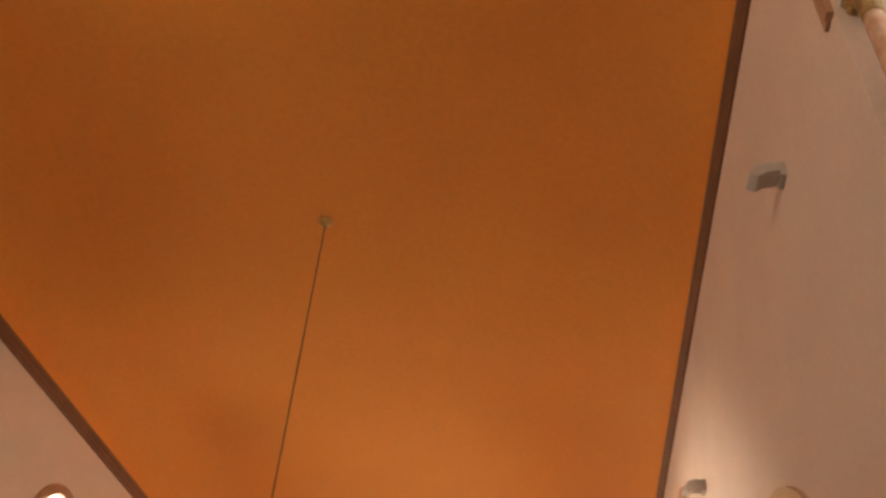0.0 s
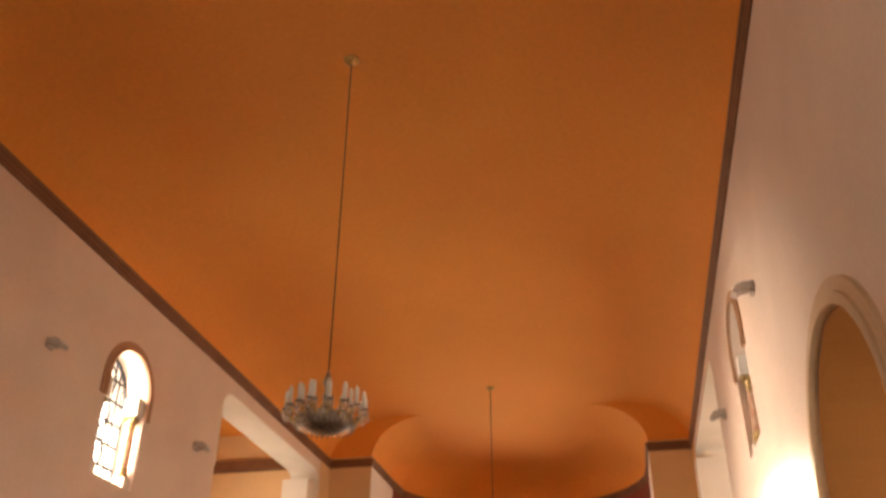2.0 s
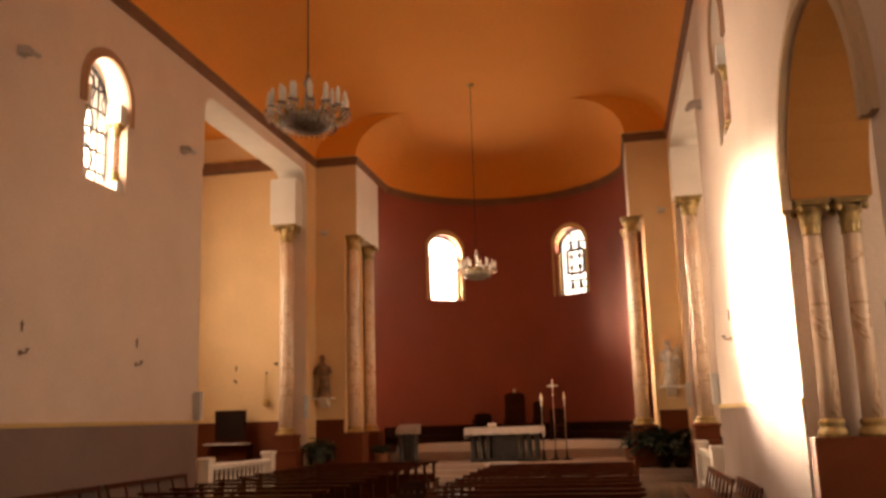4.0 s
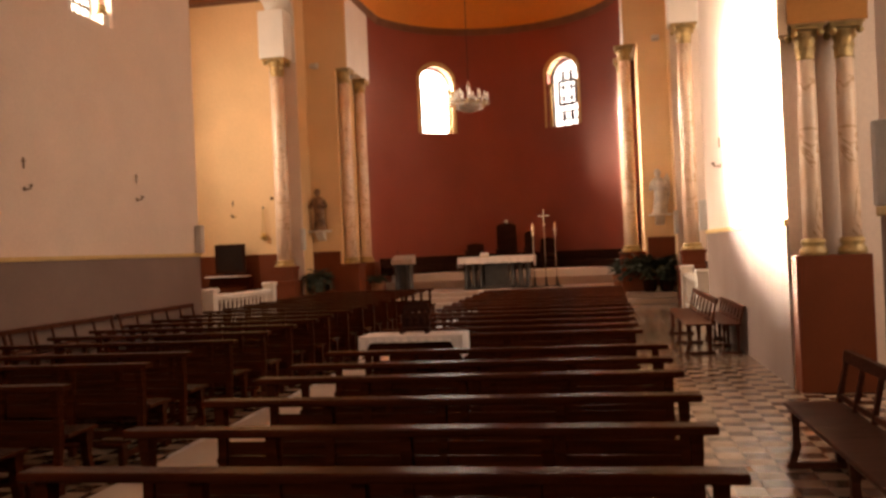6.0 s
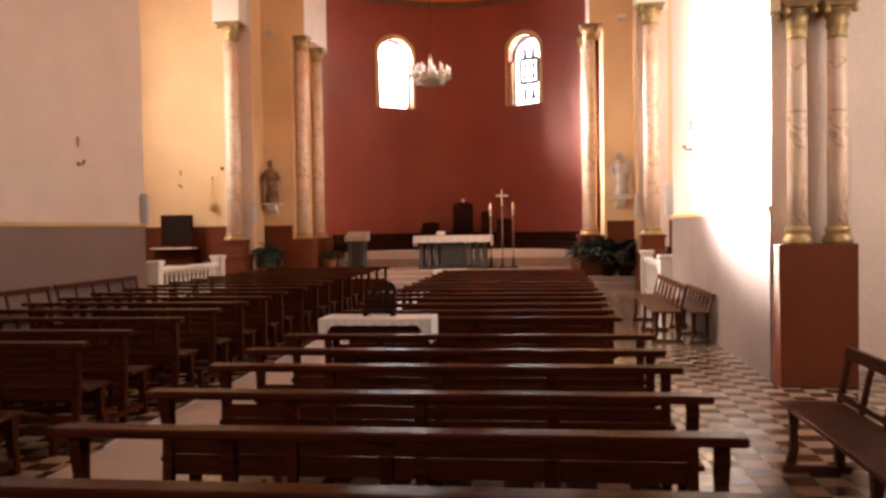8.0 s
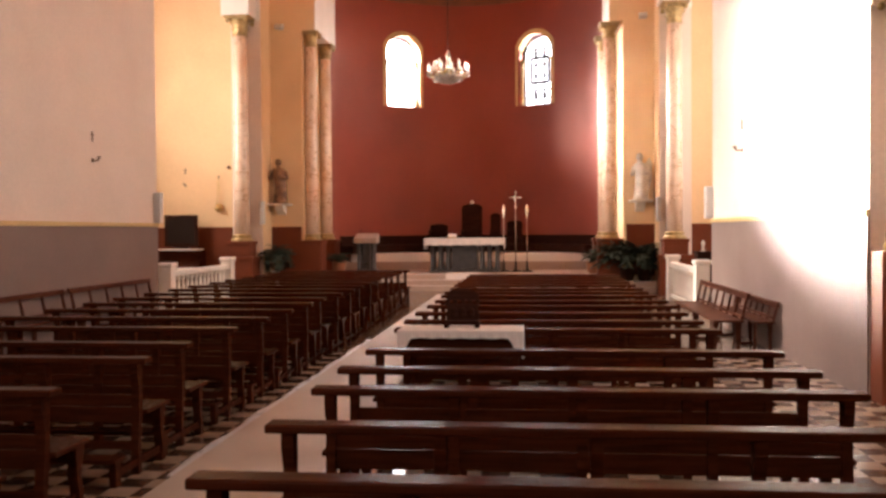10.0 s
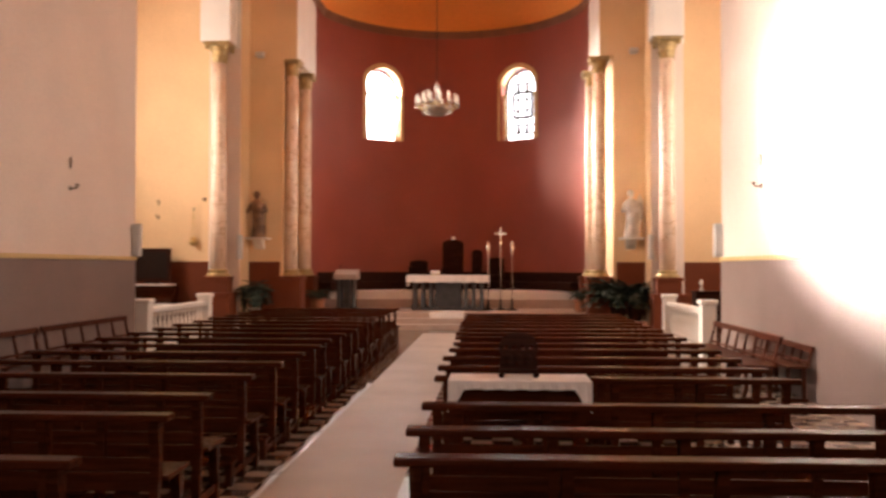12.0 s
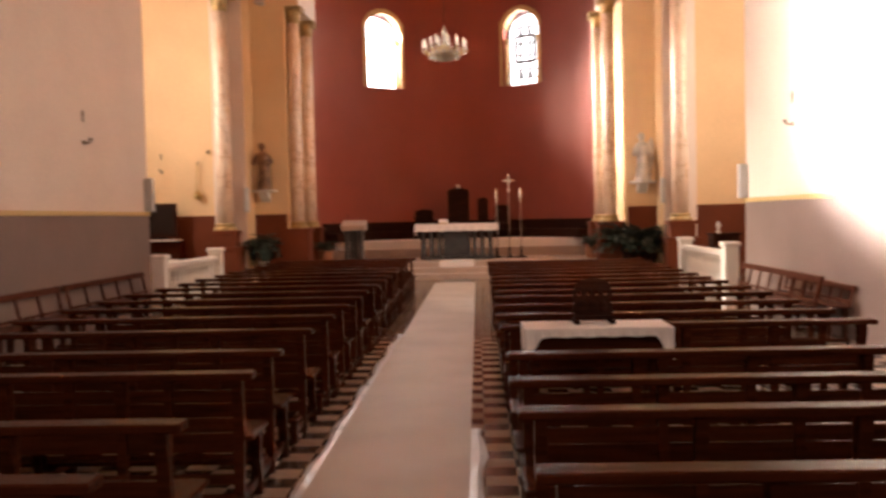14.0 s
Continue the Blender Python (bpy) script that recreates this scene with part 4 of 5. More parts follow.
for sgn in (-1, 1):
    va, vb = [], []
    for i in range(nx + 1):
        x = -1.165 + 2.33 * i / nx
        va.append(bm.verts.new((x, sgn * 0.465, 0.999)))
        vb.append(bm.verts.new((x, sgn * (0.475 + 0.008 * math.sin(i * 1.3)), 0.80 + 0.008 * math.sin(i * 0.7))))
    for i in range(nx):
        bm.faces.new((va[i], va[i + 1], vb[i + 1], vb[i]))
    box(bm, sgn * 1.165 - 0.004, sgn * 1.165 + 0.004, -0.465, 0.465, 0.68, 0.999)
cloth = tagged(mesh_object("altar_cloth", bm, LINEN), "white linen cloth hanging over the altar's edges", "cloth")
cloth.matrix_basis = pose(-0.05, 25.75, PLAT)

ob = thing("lectern", "grey marble lectern with short columns and a pale top", "lectern", "", (-2.9, 25.2, PLAT))
bm = B()
box(bm, -0.32, 0.32, -0.25, 0.25, 0, 0.1, 0.01)
part("plinth", bm, GREYSTONE, ob)
for x in (-0.2, 0.2):
    for y in (-0.14, 0.14):
        bm = B()
        lathe(bm, [(0.08, 0.101), (0.06, 0.15), (0.06, 0.83), (0.085, 0.879)], (x, y, 0), 12)
        part("colonnette", bm, GREYSTONE, ob)
bm = B()
box(bm, -0.10, 0.10, -0.08, 0.08, 0.101, 0.879)
part("core", bm, GREYSTONE, ob)
bm = B()
prism(bm, [(-0.27, 0.88), (0.27, 0.88), (0.27, 1.16), (-0.27, 1.02)], "x", -0.33, 0.33)
part("desk", bm, STONE, ob, "pale stone desk")
bm = B()
bent_rod(bm, [(-0.2, 0.2, 1.16), (-0.2, 0.1, 1.25), (-0.16, 0.0, 1.30)], 0.008)
part("microphone", bm, IRON, ob)


def staff(at, height, cross):
    ob = thing("processional_cross" if cross else "processional_candle", "silver processional cross on a staff in a stand" if cross else "silver processional candlestick on a staff", "cross" if cross else "candlestick", "" if cross else "candles beside the cross", at)
    bm = B()
    lathe(bm, [(0.17, 0), (0.17, 0.03), (0.05, 0.06), (0.03, 0.3), (0.02, 0.32)], (0, 0, 0), 14)
    part("foot", bm, IRON, ob)
    bm = B()
    lathe(bm, [(0.017, 0.3), (0.017, height * 0.78), (0.04, height * 0.79), (0.045, height * 0.82), (0.02, height * 0.84), (0.015, height * 0.86)], (0, 0, 0), 10)
    part("pole", bm, SILVER, ob)
    bm = B()
    if cross:
        h = height
        box(bm, -0.022, 0.022, -0.012, 0.012, h * 0.84, h, 0.006)
        box(bm, -0.16, 0.16, -0.012, 0.012, h * 0.915, h * 0.935, 0.006)
        for x, z in ((-0.16, h * 0.925), (0.16, h * 0.925), (0, h)):
            bmesh.ops.create_icosphere(bm, subdivisions=1, radius=0.032, matrix=Matrix.Translation((x, 0, z)))
        part("cross_head", bm, SILVER, ob)
    else:
        lathe(bm, [(0.05, height * 0.84), (0.06, height * 0.88), (0.045, height * 0.96), (0.01, height)], (0, 0, 0), 10)
        part("lantern", bm, SILVER, ob)
    return ob


staff((1.44, 25.75, PLAT), 2.36, True)
staff((1.09, 25.75, PLAT), 2.0, False)
staff((1.77, 25.75, PLAT), 2.0, False)


def armchair(at, w, h, label):
    ob = thing("armchair", label, "chair", "chairs in the apse", at)
    bm = B()
    box(bm, -w / 2, w / 2, -0.28, 0.28, 0.40, 0.50, 0.02)
    part("seat", bm, BLACKWOOD, ob)
    bm = B()
    prism(bm, [(-w / 2, 0.5), (w / 2, 0.5), (w / 2, h * 0.92)] + [(w / 2 * math.cos(t), h * 0.92 + h * 0.07 * math.sin(t)) for t in (0.6, 1.2, 1.57, 2.0, 2.6)] + [(-w / 2, h * 0.92)], "y", 0.22, 0.29)
    part("backrest", bm, BLACKWOOD, ob)
    for x in (-w / 2 + 0.03, w / 2 - 0.03):
        for y in (-0.25, 0.25):
            bm = B()
            box(bm, x - 0.03, x + 0.03, y - 0.03, y + 0.03, 0, 0.399, 0.006)
            part("leg", bm, BLACKWOOD, ob)
        bm = B()
        box(bm, x - 0.035, x + 0.035, -0.28, 0.219, 0.68, 0.73, 0.012)
        box(bm, x - 0.025, x + 0.025, -0.26, -0.20, 0.501, 0.68)
        part("armrest", bm, BLACKWOOD, ob)
    return ob


armchair((-0.05, 28.6, 0.935), 0.68, 1.62, "high-backed dark wooden celebrant's chair")
ob = thing("chair_crest", "small pale carved crest on the high chair", "ornament", "", (-0.05, 28.86, 2.53))
bm = B()
bmesh.ops.create_icosphere(bm, subdivisions=2, radius=0.06, matrix=Matrix.Translation((0, 0, 0.06)))
part("knob", bm, LAMPWHITE, ob)
ob = thing("altar_book", "small white open book on a low stand on the altar", "book", "", (-0.42, 25.6, PLAT + 1.001))
bm = B()
prism(bm, [(-0.1, 0.0), (0.1, 0.0), (0.1, 0.11), (-0.1, 0.03)], "x", -0.13, 0.13)
part("stand", bm, BRASS, ob)
for sg in (-1, 1):
    bm = B()
    prism(bm, [(-0.1, 0.034), (0.1, 0.114), (0.1, 0.13), (-0.1, 0.05)], "x", min(0, sg * 0.125), max(0, sg * 0.125))
    part("page_block", bm, LINEN, ob)
armchair((-1.15, 28.6, 0.935), 0.58, 0.95, "low dark wooden armchair in the apse")
armchair((1.35, 28.7, 0.935), 0.5, 1.05, "dark wooden side chair in the apse")
armchair((0.72, 28.75, 0.935), 0.34, 1.3, "narrow dark wooden chair in the apse")


# ---- chandeliers ----
def chandelier(at, top, r, n, h):
    ob = thing("chandelier", "crystal and brass chandelier with white candle tubes on a long rod", "chandelier", "nave chandeliers", at)
    bm = B()
    lathe(bm, [(0.009, h), (0.009, top - at[2] - 0.09)], (0, 0, 0), 8)
    part("rod", bm, IRON, ob)
    bm = B()
    lathe(bm, [(0.012, top - at[2] - 0.09), (0.05, top - at[2] - 0.08), (0.11, top - at[2] - 0.02), (0.12, top - at[2] - 0.002)], (0, 0, 0), 16)
    part("ceiling_rose", bm, BRASS, ob)
    bm = B()
    lathe(bm, [(0.02, h * 0.2), (0.04, h * 0.3), (0.02, h * 0.45), (0.05, h * 0.55), (0.025, h * 0.7), (0.06, h * 0.8), (0.03, h * 0.92), (0.012, h)], (0, 0, 0), 12)
    part("stem", bm, TARNISH, ob)
    bm = B()
    lathe(bm, [(0.05, 0), (r * 0.35, h * 0.03), (r * 0.66, h * 0.14), (r * 0.74, h * 0.24), (r * 0.70, h * 0.25), (r * 0.6, h * 0.17), (0.04, h * 0.08)], (0, 0, 0), 26)
    part("bowl", bm, TARNISH, ob, "tarnished silvery pierced bowl")
    for ring_r, ring_z, count, off in ((r, h * 0.30, n, 0), (r * 0.62, h * 0.42, n // 2, 0.5)):
        bm = B()
        for i in range(count):
            t = 2 * math.pi * (i + off) / count
            c, s_ = math.cos(t), math.sin(t)
            bent_rod(bm, [(c * u * ring_r, s_ * u * ring_r, ring_z + dz * h) for u, dz in ((0.15, 0.05), (0.4, -0.1), (0.75, -0.12), (1.0, 0.0))], 0.012, 6)
        part("arm", bm, BRASS, ob)
        for i in range(count):
            t = 2 * math.pi * (i + off) / count
            x, y = ring_r * math.cos(t), ring_r * math.sin(t)
            bm = B()
            lathe(bm, [(0.018, ring_z), (0.05, ring_z + 0.02), (0.055, ring_z + 0.035), (0.02, ring_z + 0.04)], (x, y, 0), 10)
            for j in range(5):
                a = 2 * math.pi * j / 5
                px, py = x + 0.05 * math.cos(a), y + 0.05 * math.sin(a)
                lathe(bm, [(0.002, ring_z - 0.075), (0.011, ring_z - 0.045), (0.003, ring_z + 0.02)], (px, py, 0), 6)
            cup = part("cup", bm, CRYSTAL, ob, "cut crystal cup with drops")
            bm = B()
            lathe(bm, [(0.027, ring_z + 0.041), (0.027, ring_z + 0.16), (0.03, ring_z + 0.19), (0.02, ring_z + 0.235), (0.004, ring_z + 0.26)], (x, y, 0), 8)
            part("candle_tube", bm, LAMPWHITE, cup)
    for i in range(n * 2):
        t = 2 * math.pi * i / (n * 2)
        bm = B()
        x, y = r * 0.72 * math.cos(t), r * 0.72 * math.sin(t)
        lathe(bm, [(0.003, h * 0.05), (0.016, h * 0.10), (0.006, h * 0.2)], (x, y, 0), 6)
        part("drop", bm, CRYSTAL, ob)
    return ob


chandelier((-0.155, 8.31, 5.12), ZV, 0.46, 16, 0.78)
chandelier((-0.155, 21.8, 5.33), ZV, 0.50, 14, 0.85)

# ---- cloth-covered table with a bookstand ----
ob = thing("side_table", "small dark wooden table standing between the pews", "table", "", (1.345, 6.78, 0))
bm = B()
box(bm, -0.47, 0.47, -0.20, 0.20, 0.835, 0.87, 0.006)
part("tabletop", bm, WOOD, ob)
bm = B()
box(bm, -0.44, 0.44, -0.16, 0.16, 0.70, 0.834)
part("apron", bm, WOOD, ob)
for x in (-0.43, 0.43):
    for y in (-0.15, 0.15):
        bm = B()
        box(bm, x - 0.03, x + 0.03, y - 0.03, y + 0.03, 0, 0.699, 0.005)
        part("leg", bm, WOOD, ob)
bm = B()
box(bm, -0.495, 0.495, -0.215, 0.215, 0.871, 0.878, 0.002)
nx = 44
va, vb = [], []
for i in range(nx + 1):
    x = -0.497 + 0.994 * i / nx
    e = max(0.0, abs(x) - 0.40) / 0.095
    va.append(bm.verts.new((x, -0.217, 0.877)))
    vb.append(bm.verts.new((x, -0.225 - 0.004 * math.sin(i * 1.7), 0.82 - 0.15 * min(e, 1) ** 0.6 + 0.003 * math.sin(i * 0.9))))
for i in range(nx):
    bm.faces.new((va[i], va[i + 1], vb[i + 1], vb[i]))
for sgn in (-1, 1):
    prism(bm, [(-0.217, 0.66), (-0.1, 0.68), (0.05, 0.65), (0.217, 0.68), (0.217, 0.877), (-0.217, 0.877)], "x", sgn * 0.498 - 0.003, sgn * 0.498 + 0.003)
cloth = tagged(mesh_object("table_cloth", bm, LINEN), "white cloth with a worn lace corner on the small table", "cloth")
cloth.matrix_basis = pose(1.345, 6.78, 0)
ob = thing("bookstand", "dark carved wooden bookstand on the white tablecloth", "bookstand", "", (1.345, 6.87, 0.879))
bm = B()
arc = [(0.135 * math.cos(math.pi * k / 10), 0.235 + 0.085 * math.sin(math.pi * k / 10)) for k in range(11)]
prism(bm, [(-0.13, 0.04), (0.13, 0.04), (0.14, 0.10), (0.125, 0.15), (0.145, 0.19)] + [(-0.145, 0.19), (-0.125, 0.15), (-0.14, 0.10)], "y", -0.02, 0.008)
prism(bm, [(0.135, 0.222)] + arc[1:10] + [(-0.135, 0.222)], "y", -0.018, 0.006)
for u in (-0.125, -0.062, 0.0, 0.062, 0.125):
    box(bm, u - 0.016, u + 0.016, -0.016, 0.004, 0.188, 0.224)
for u in (-0.07, 0.0, 0.07):
    bmesh.ops.create_icosphere(bm, subdivisions=2, radius=0.032, matrix=Matrix.Translation((u, -0.018, 0.115)) @ Matrix.Diagonal((1, 0.35, 1.5, 1)))
bmesh.ops.rotate(bm, verts=bm.verts, cent=(0, 0, 0.04), matrix=Matrix.Rotation(radians(-12), 3, "X"))
part("back_board", bm, BLACKWOOD, ob)
bm = B()
box(bm, -0.14, 0.14, -0.10, 0.0, 0.035, 0.055, 0.005)
part("ledge", bm, BLACKWOOD, ob)
for x in (-0.125, 0.125):
    bm = B()
    box(bm, x - 0.02, x + 0.02, -0.12, 0.10, 0.0, 0.034, 0.008)
    part("foot", bm, BLACKWOOD, ob)


# ---- wall fittings ----
def column_speaker(at, w, h, label="pale grey slim column loudspeaker on the wall's edge"):
    ob = thing("column_loudspeaker", label, "loudspeaker", "column loudspeakers", at)
    bm = B()
    box(bm, -w / 2, w / 2, -w / 2, w / 2, 0, h, 0.012)
    cabinet = part("cabinet", bm, PLASTIC, ob)
    bm = B()
    box(bm, -w / 2 + 0.015, w / 2 - 0.015, -w / 2 - 0.006, -w / 2 + 0.002, 0.03, h - 0.03, 0.004)
    part("grille", bm, PLASTIC, cabinet)
    return ob


column_speaker((WL + 0.075, YT0 - 0.10, DADO + 0.051), 0.14, 0.58)
column_speaker((WR - 0.075, YT0 - 0.05, DADO + 0.051), 0.14, 0.58)
column_speaker((WR - 0.051, ARCH_Y0 - 0.18, DADO + 0.051), 0.10, 0.60)
for x in (-5.24, 5.14):
    column_speaker((x, YT1 - 0.075, 1.86), 0.13, 0.62, "pale grey slim column loudspeaker beside a marble column")


def floodlight(at, turn):
    ob = thing("floodlight", "small pale floodlight on a wall bracket under the cornice", "lamp", "wall floodlights", at, turn)
    bm = B()
    box(bm, 0.0, 0.05, -0.09, 0.09, -0.08, 0.08, 0.01)
    part("bracket", bm, PLASTIC, ob)
    bm = B()
    prism(bm, [(0.05, -0.04), (0.16, -0.05), (0.24, -0.10), (0.30, -0.06), (0.22, 0.04), (0.12, 0.07), (0.05, 0.05)], "y", -0.10, 0.10)
    part("housing", bm, PLASTIC, ob)
    return ob


for y in (9.9, 15.1):
    floodlight((WL, y, 7.38), 0)
for y in (4.2, 10.02, 15.1):
    floodlight((WR, y, 7.38), 180)


floodlight((WL - 0.25, YT0 + 0.017, 7.2), 90)
for x in (-4.95, 4.85):
    floodlight((x, YF, 7.3), -90)


def station(at, turn):
    ob = thing("station_cross", "small dark wall cross above a little candle bracket", "cross", "stations along the walls", at, turn)
    bm = B()
    box(bm, -0.014, 0.014, -0.02, 0.0, -0.09, 0.08, 0.004)
    box(bm, -0.042, 0.042, -0.02, 0.0, 0.01, 0.036, 0.004)
    part("cross", bm, BRONZE, ob)
    bm = B()
    bent_rod(bm, [(0, 0, -0.40), (0, -0.10, -0.40), (0, -0.12, -0.36)], 0.014, 8)
    lathe(bm, [(0.012, -0.37), (0.035, -0.35), (0.03, -0.335)], (0, -0.12, 0), 10)
    box(bm, -0.03, 0.03, -0.012, 0, -0.43, -0.36, 0.004)
    part("candle_bracket", bm, BRONZE, ob)
    return ob


for y in (7.05, 10.30, 13.55):
    station((WL, y, 3.26), 90)
station((WR, 13.75, 3.28), -90)
station((-7.60, YT1 + 0.55, 3.35), 0)


# ---- statues ----
def statue(name, at, mat, label, wing):
    bm = B()
    lathe(bm, [(0.20, 0), (0.21, 0.05), (0.17, 0.07), (0.19, 0.12), (0.16, 0.45), (0.17, 0.70), (0.19, 0.86), (0.15, 0.95), (0.06, 1.0), (0.055, 1.04), (0.085, 1.09), (0.09, 1.14), (0.06, 1.21), (0.01, 1.23)], (0, 0, 0), 20)
    for v in bm.verts:
        t = math.atan2(v.co.y, v.co.x)
        if v.co.z < 0.9:
            k = 1 + 0.09 * math.sin(7 * t + v.co.z * 3) * (1 - v.co.z * 0.6)
            v.co.x *= k
            v.co.y *= k
        v.co.y *= 0.8
        v.co.x += 0.03 * math.sin(v.co.z * 4)
    for sgn in (-1, 1):
        bent_rod(bm, [(sgn * 0.17, 0, 0.88), (sgn * 0.23, -0.06, 0.68), (sgn * (0.08 if sgn > 0 else 0.20), -0.17, 0.72)], 0.05, 10)
    if wing:
        prism(bm, [(0.08, 0.35), (0.22, 0.25), (0.30, 0.55), (0.30, 0.95), (0.24, 1.12), (0.12, 0.95)], "y", 0.06, 0.12)
    ob = tagged(mesh_object(name, bm, mat), label, "statue")
    ob.matrix_basis = pose(*at)
    return ob


for x, mat, lab, wing in ((-4.96, ROBE_BROWN, "brown painted robed statue on a white wall bracket", False), (4.77, ROBE_WHITE, "white painted robed statue with a wing on a wall bracket", True)):
    ob = thing("wall_shelf", "small white moulded shelf under a statue", "shelf", "statue shelves", (x, YF - 0.24, 2.35))
    bm = B()
    box(bm, -0.30, 0.30, -0.22, 0.239, 0.03, 0.08, 0.01)
    part("board", bm, WHITE, ob)
    bm = B()
    prism(bm, [(0.239, -0.22), (0.239, 0.029), (-0.12, 0.029), (0.0, -0.1)], "x", -0.12, 0.12)
    part("corbel", bm, WHITE, ob)
    statue("statue", (x, YF - 0.24, 2.43), mat, lab, wing)


# ---- plants ----
def plant(at, size, n, label, pot, droop=0.6):
    ob = thing("potted_plant", label, "plant", "", at)
    rng = random.Random(int(abs(at[0]) * 100) + n)
    ph = 0.32
    bm = B()
    lathe(bm, [(0.12, 0), (0.17, 0.05), (0.2, ph), (0.22, ph + 0.03), (0.17, ph + 0.02), (0.16, ph - 0.04)], (0, 0, 0), 16)
    part("pot", bm, pot, ob)
    bm = B()
    for i in range(n):
        a, tilt = rng.uniform(0, 6.283), rng.uniform(0.05, droop)
        length = size * rng.uniform(0.55, 1.0)
        d = Vector((math.cos(a), math.sin(a), 0))
        s_ = Vector((-d.y, d.x, 0))
        pts = []
        for k in range(6):
            u = k / 5
            bend = tilt + u * u * (0.5 + 0.5 * tilt)
            pts.append(Vector((0, 0, ph)) + d * length * u * math.sin(bend) + Vector((0, 0, length * u * math.cos(bend) * 0.9)))
        for k in range(1, 6):
            p, w = pts[k], 0.025 + 0.13 * size * math.sin(math.pi * k / 6) * 0.55
            for sg in (-1, 1):
                tip = p + s_ * sg * w * 2.2 + (pts[k] - pts[k - 1]) * 0.6 + Vector((0, 0, -0.03))
                bm.faces.new((bm.verts.new(p - (pts[k] - pts[k - 1]) * 0.3), bm.verts.new(p + s_ * sg * w + Vector((0, 0, 0.02))), bm.verts.new(tip), bm.verts.new(p + s_ * sg * w * 0.7 + (pts[k] - pts[k - 1]) * 0.7)))
        bent_rod(bm, pts, 0.006, 4)
    part("foliage", bm, LEAF, ob)
    return ob


ob = thing("plant_stand", "white pedestal under a palm", "pedestal", "", (-4.90, YF - 0.75, 0))
bm = B()
lathe(bm, [(0.15, 0), (0.15, 0.05), (0.07, 0.1), (0.06, 0.5), (0.14, 0.58), (0.14, 0.62)], (0, 0, 0), 16)
part("shaft", bm, WHITE, ob)
plant((-4.90, YF - 0.75, 0.62), 0.50, 90, "drooping dark green palm on a white pedestal", TERRACOTTA, 1.35)
plant((4.42, YF - 0.27, 0.30), 1.05, 130, "large dark green leafy plant beside the chancel", BLACKWOOD, 0.62)
plant((4.86, YF - 0.27, 0.30), 0.90, 110, "dark green leafy plant beside the tall column", BLACKWOOD, 0.62)
plant((-3.62, YF + 1.1, PLAT), 0.42, 40, "dark green leafy plant at the chancel column", TERRACOTTA)
plant((3.62, YF + 1.1, PLAT), 0.38, 36, "dark green leafy plant at the chancel column", TERRACOTTA)

# ---- organ console with a screen, and a hanging censer ----
ob = thing("organ_console", "brown wooden organ console with a pale music shelf", "organ", "", (-7.60, YT1 + 0.1, 0))
bm = B()
box(bm, -0.62, 0.62, -0.28, 0.28, 0.0, 0.72, 0.012)
part("body", bm, WOOD2, ob)
bm = B()
prism(bm, [(-0.28, 0.721), (0.28, 0.721), (0.28, 1.18), (0.05, 1.18)], "x", -0.62, 0.62)
part("upper_case", bm, WOOD, ob)
bm = B()
box(bm, -0.58, 0.62, -0.42, 0.10, 1.185, 1.215, 0.006)
part("music_shelf", bm, LINEN, ob, "pale music shelf")
bm = B()
box(bm, -0.62, 0.62, -0.5, -0.281, 0.66, 0.72, 0.006)
part("keyboard", bm, LAMPWHITE, ob)
ob = thing("monitor", "black framed screen standing on the organ console", "screen", "", (-7.58, YT1 + 0.16, 1.216))
bm = B()
box(bm, -0.47, 0.47, -0.03, 0.03, 0.06, 0.92, 0.012)
casing = part("frame", bm, BLACKWOOD, ob)
bm = B()
box(bm, -0.38, 0.38, -0.036, -0.029, 0.15, 0.83)
part("screen", bm, SCREEN, casing)
bm = B()
box(bm, -0.2, 0.2, -0.06, 0.08, 0.0, 0.059, 0.006)
part("stand", bm, BLACKWOOD, ob)
ob = thing("hanging_censer", "brass censer hanging on chains from a wall hook", "censer", "", (-6.63, YT1 + 0.45, 2.22))
bm = B()
lathe(bm, [(0.03, 0), (0.08, 0.03), (0.11, 0.09), (0.09, 0.13), (0.05, 0.2), (0.015, 0.24)], (0, 0, 0), 14)
part("bowl", bm, BRASS, ob)
for a in (0, 2.1, 4.2):
    bm = B()
    rod(bm, (0.09 * math.cos(a), 0.09 * math.sin(a), 0.12), (0, 0, 0.9), 0.006, 5)
    part("chain", bm, BRASS, ob)
bm = B()
bent_rod(bm, [(0, 0, 0.9), (0, 0.0, 0.97), (0, 0.10, 0.97)], 0.014, 8)
part("hook", bm, IRON, ob)

ob = thing("side_cabinet", "dark wooden cabinet behind the white balustrade", "cabinet", "", (5.85, 19.95, 0))
bm = B()
box(bm, -0.28, 0.28, -0.22, 0.22, 0.0, 1.12, 0.012)
part("body", bm, BLACKWOOD, ob)
bm = B()
box(bm, -0.31, 0.31, -0.25, 0.25, 1.121, 1.16, 0.008)
part("top", bm, BLACKWOOD, ob)
bm = B()
lathe(bm, [(0.05, 0), (0.055, 0.02), (0.02, 0.05), (0.03, 0.12), (0.045, 0.17), (0.03, 0.22), (0.006, 0.25)], (0, 0, 0), 14)
ob = tagged(mesh_object("ornament", bm, ROBE_WHITE), "small white ornament on the dark cabinet", "ornament")
ob.matrix_basis = pose(5.72, 19.9, 1.161)

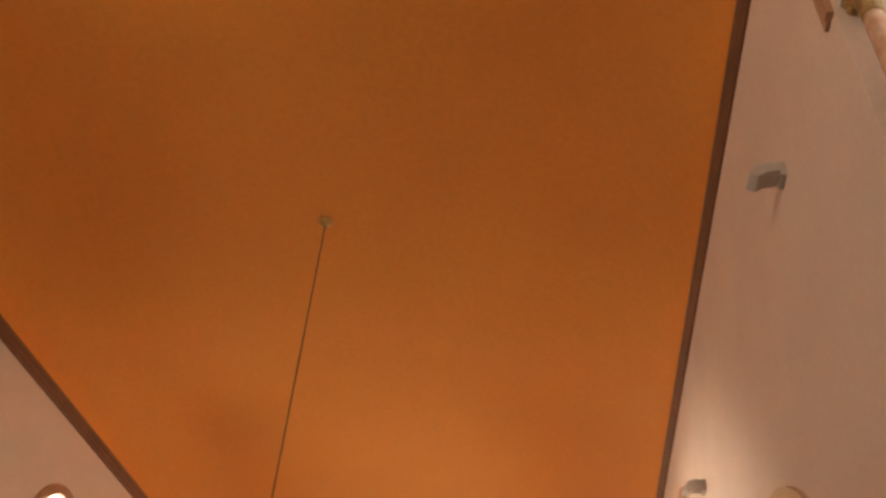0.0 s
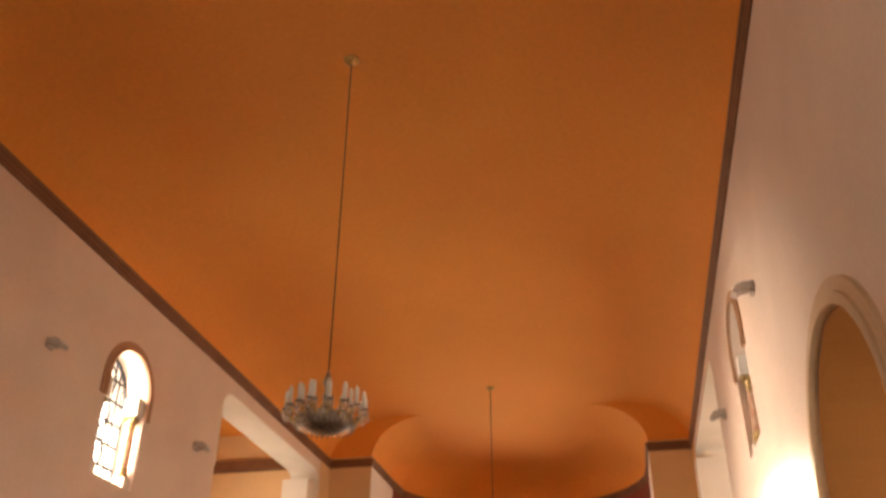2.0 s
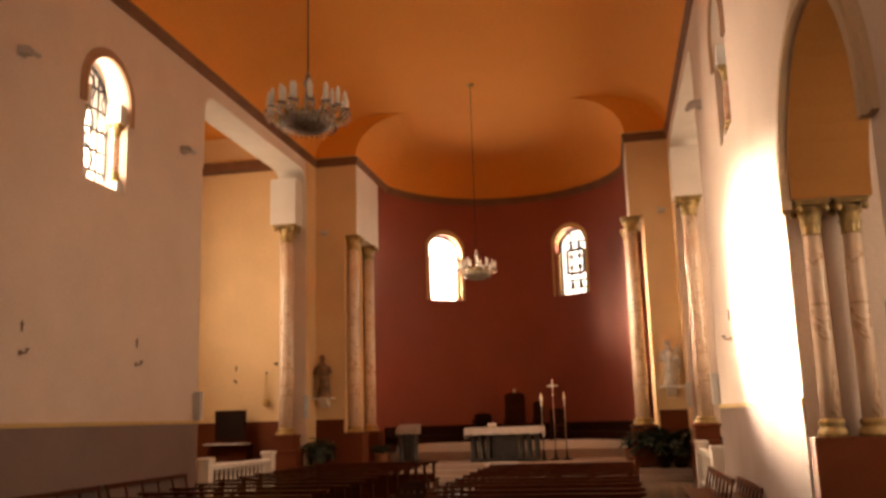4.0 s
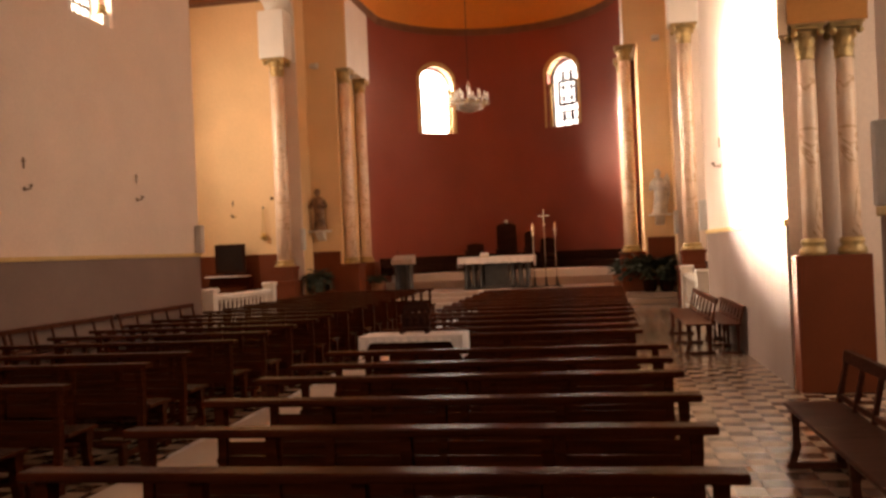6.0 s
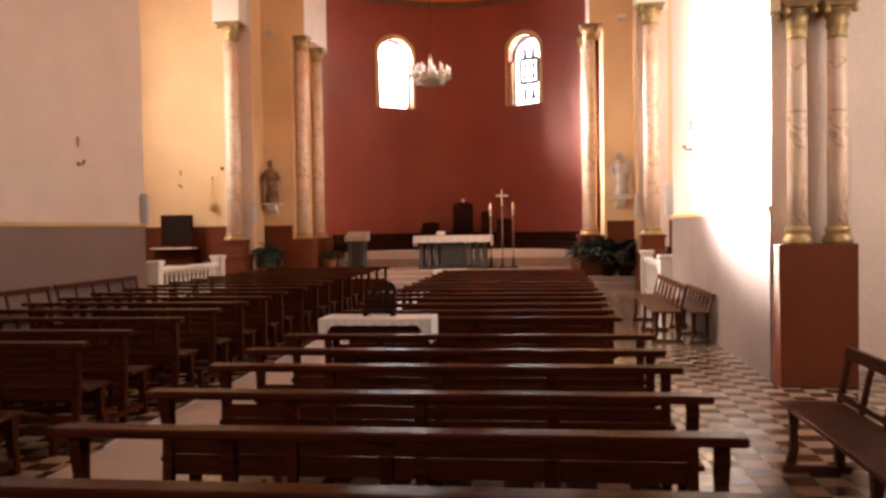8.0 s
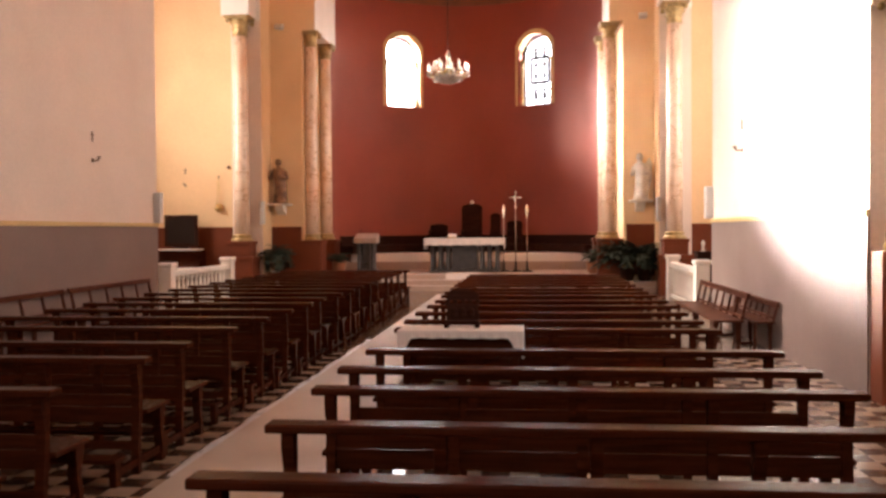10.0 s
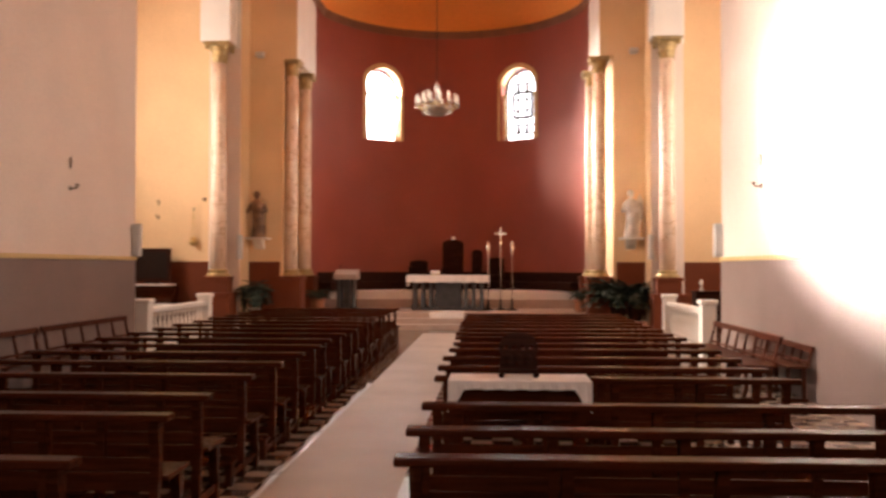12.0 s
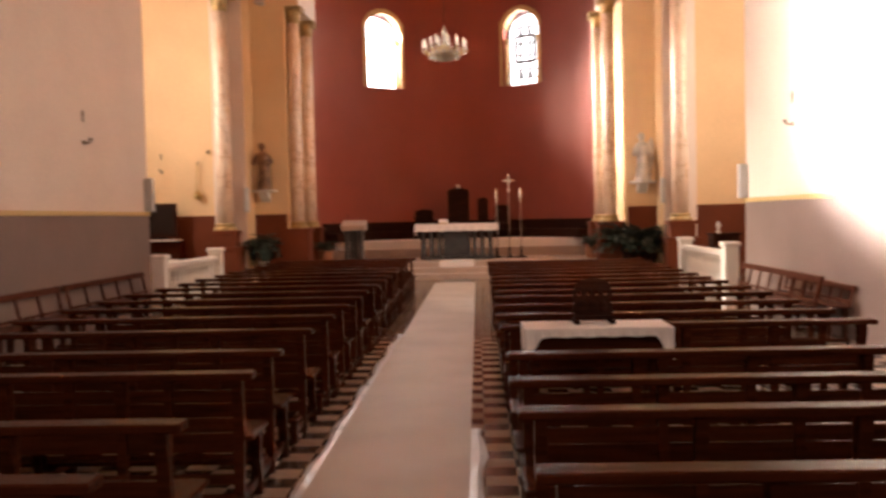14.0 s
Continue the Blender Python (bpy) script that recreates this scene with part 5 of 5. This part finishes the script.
ob = thing("wall_hook", "small dark knob fixed to the yellow transept wall", "hook", "", (-6.36, YT1 + 0.549, 3.44))
bm = B()
lathe(bm, [(0.045, 0), (0.05, 0.015), (0.02, 0.03), (0.018, 0.07), (0.04, 0.09), (0.03, 0.12), (0.005, 0.13)], (0, 0, 0), 12, Matrix.Rotation(radians(90), 3, "X"))
part("knob", bm, BRONZE, ob)

# ---- floor tiles ----
TILE, GAP = 0.2, 0.004
TX, TY = 0.56, 5.96
tile_mesh = {}
for dark in (0, 1):
    bm = B()
    h = TILE / 2 - GAP / 2
    prism(bm, [(-h, -h), (h, -h), (h, h), (-h, h)], "z", -0.012, 0.0)
    me = bpy.data.meshes.new("tile")
    bm.to_mesh(me)
    bm.free()
    me.materials.append((TILE_L, TILE_D)[dark])
    tile_mesh[dark] = me


def near(x, y):
    return (x > 3.7 and 5.0 < y < 8.8) or (0.5 < abs(x) < 0.9 and 4.2 < y < 11.5)


rest = {0: ([], []), 1: ([], [])}
for i in range(-49, 44):
    for j in range(-54, 90):
        x, y = TX + TILE * (i + 0.5), TY + TILE * (j + 0.5)
        if y < Y0 or y > YF + 0.3:
            continue
        if not (WL < x < WR) and not (YT0 - 0.4 < y < YT1 + 0.5 and -9.6 < x < 9.4) and not (x > 0 and x < 9.2 and 3.3 < y < 9.3):
            continue
        if abs(x) < 0.4 and y > -1.8:
            continue
        dark = (i + j) % 2
        if near(x, y):
            ob = new("tile", tile_mesh[dark])
            ob.location = (x, y, 0)
            ob.parent = floor
        else:
            vs, fs = rest[dark]
            h, k = TILE / 2 - GAP / 2, len(vs)
            vs += [(x - h, y - h, 0), (x + h, y - h, 0), (x + h, y + h, 0), (x - h, y + h, 0)]
            fs.append((k, k + 1, k + 2, k + 3))
for dark in (0, 1):
    me = bpy.data.meshes.new("tiles")
    me.from_pydata(*[rest[dark][0], [], rest[dark][1]])
    me.materials.append((TILE_L, TILE_D)[dark])
    ob = tagged(new("tiles", me), kind="stuff")
    ob.parent = floor
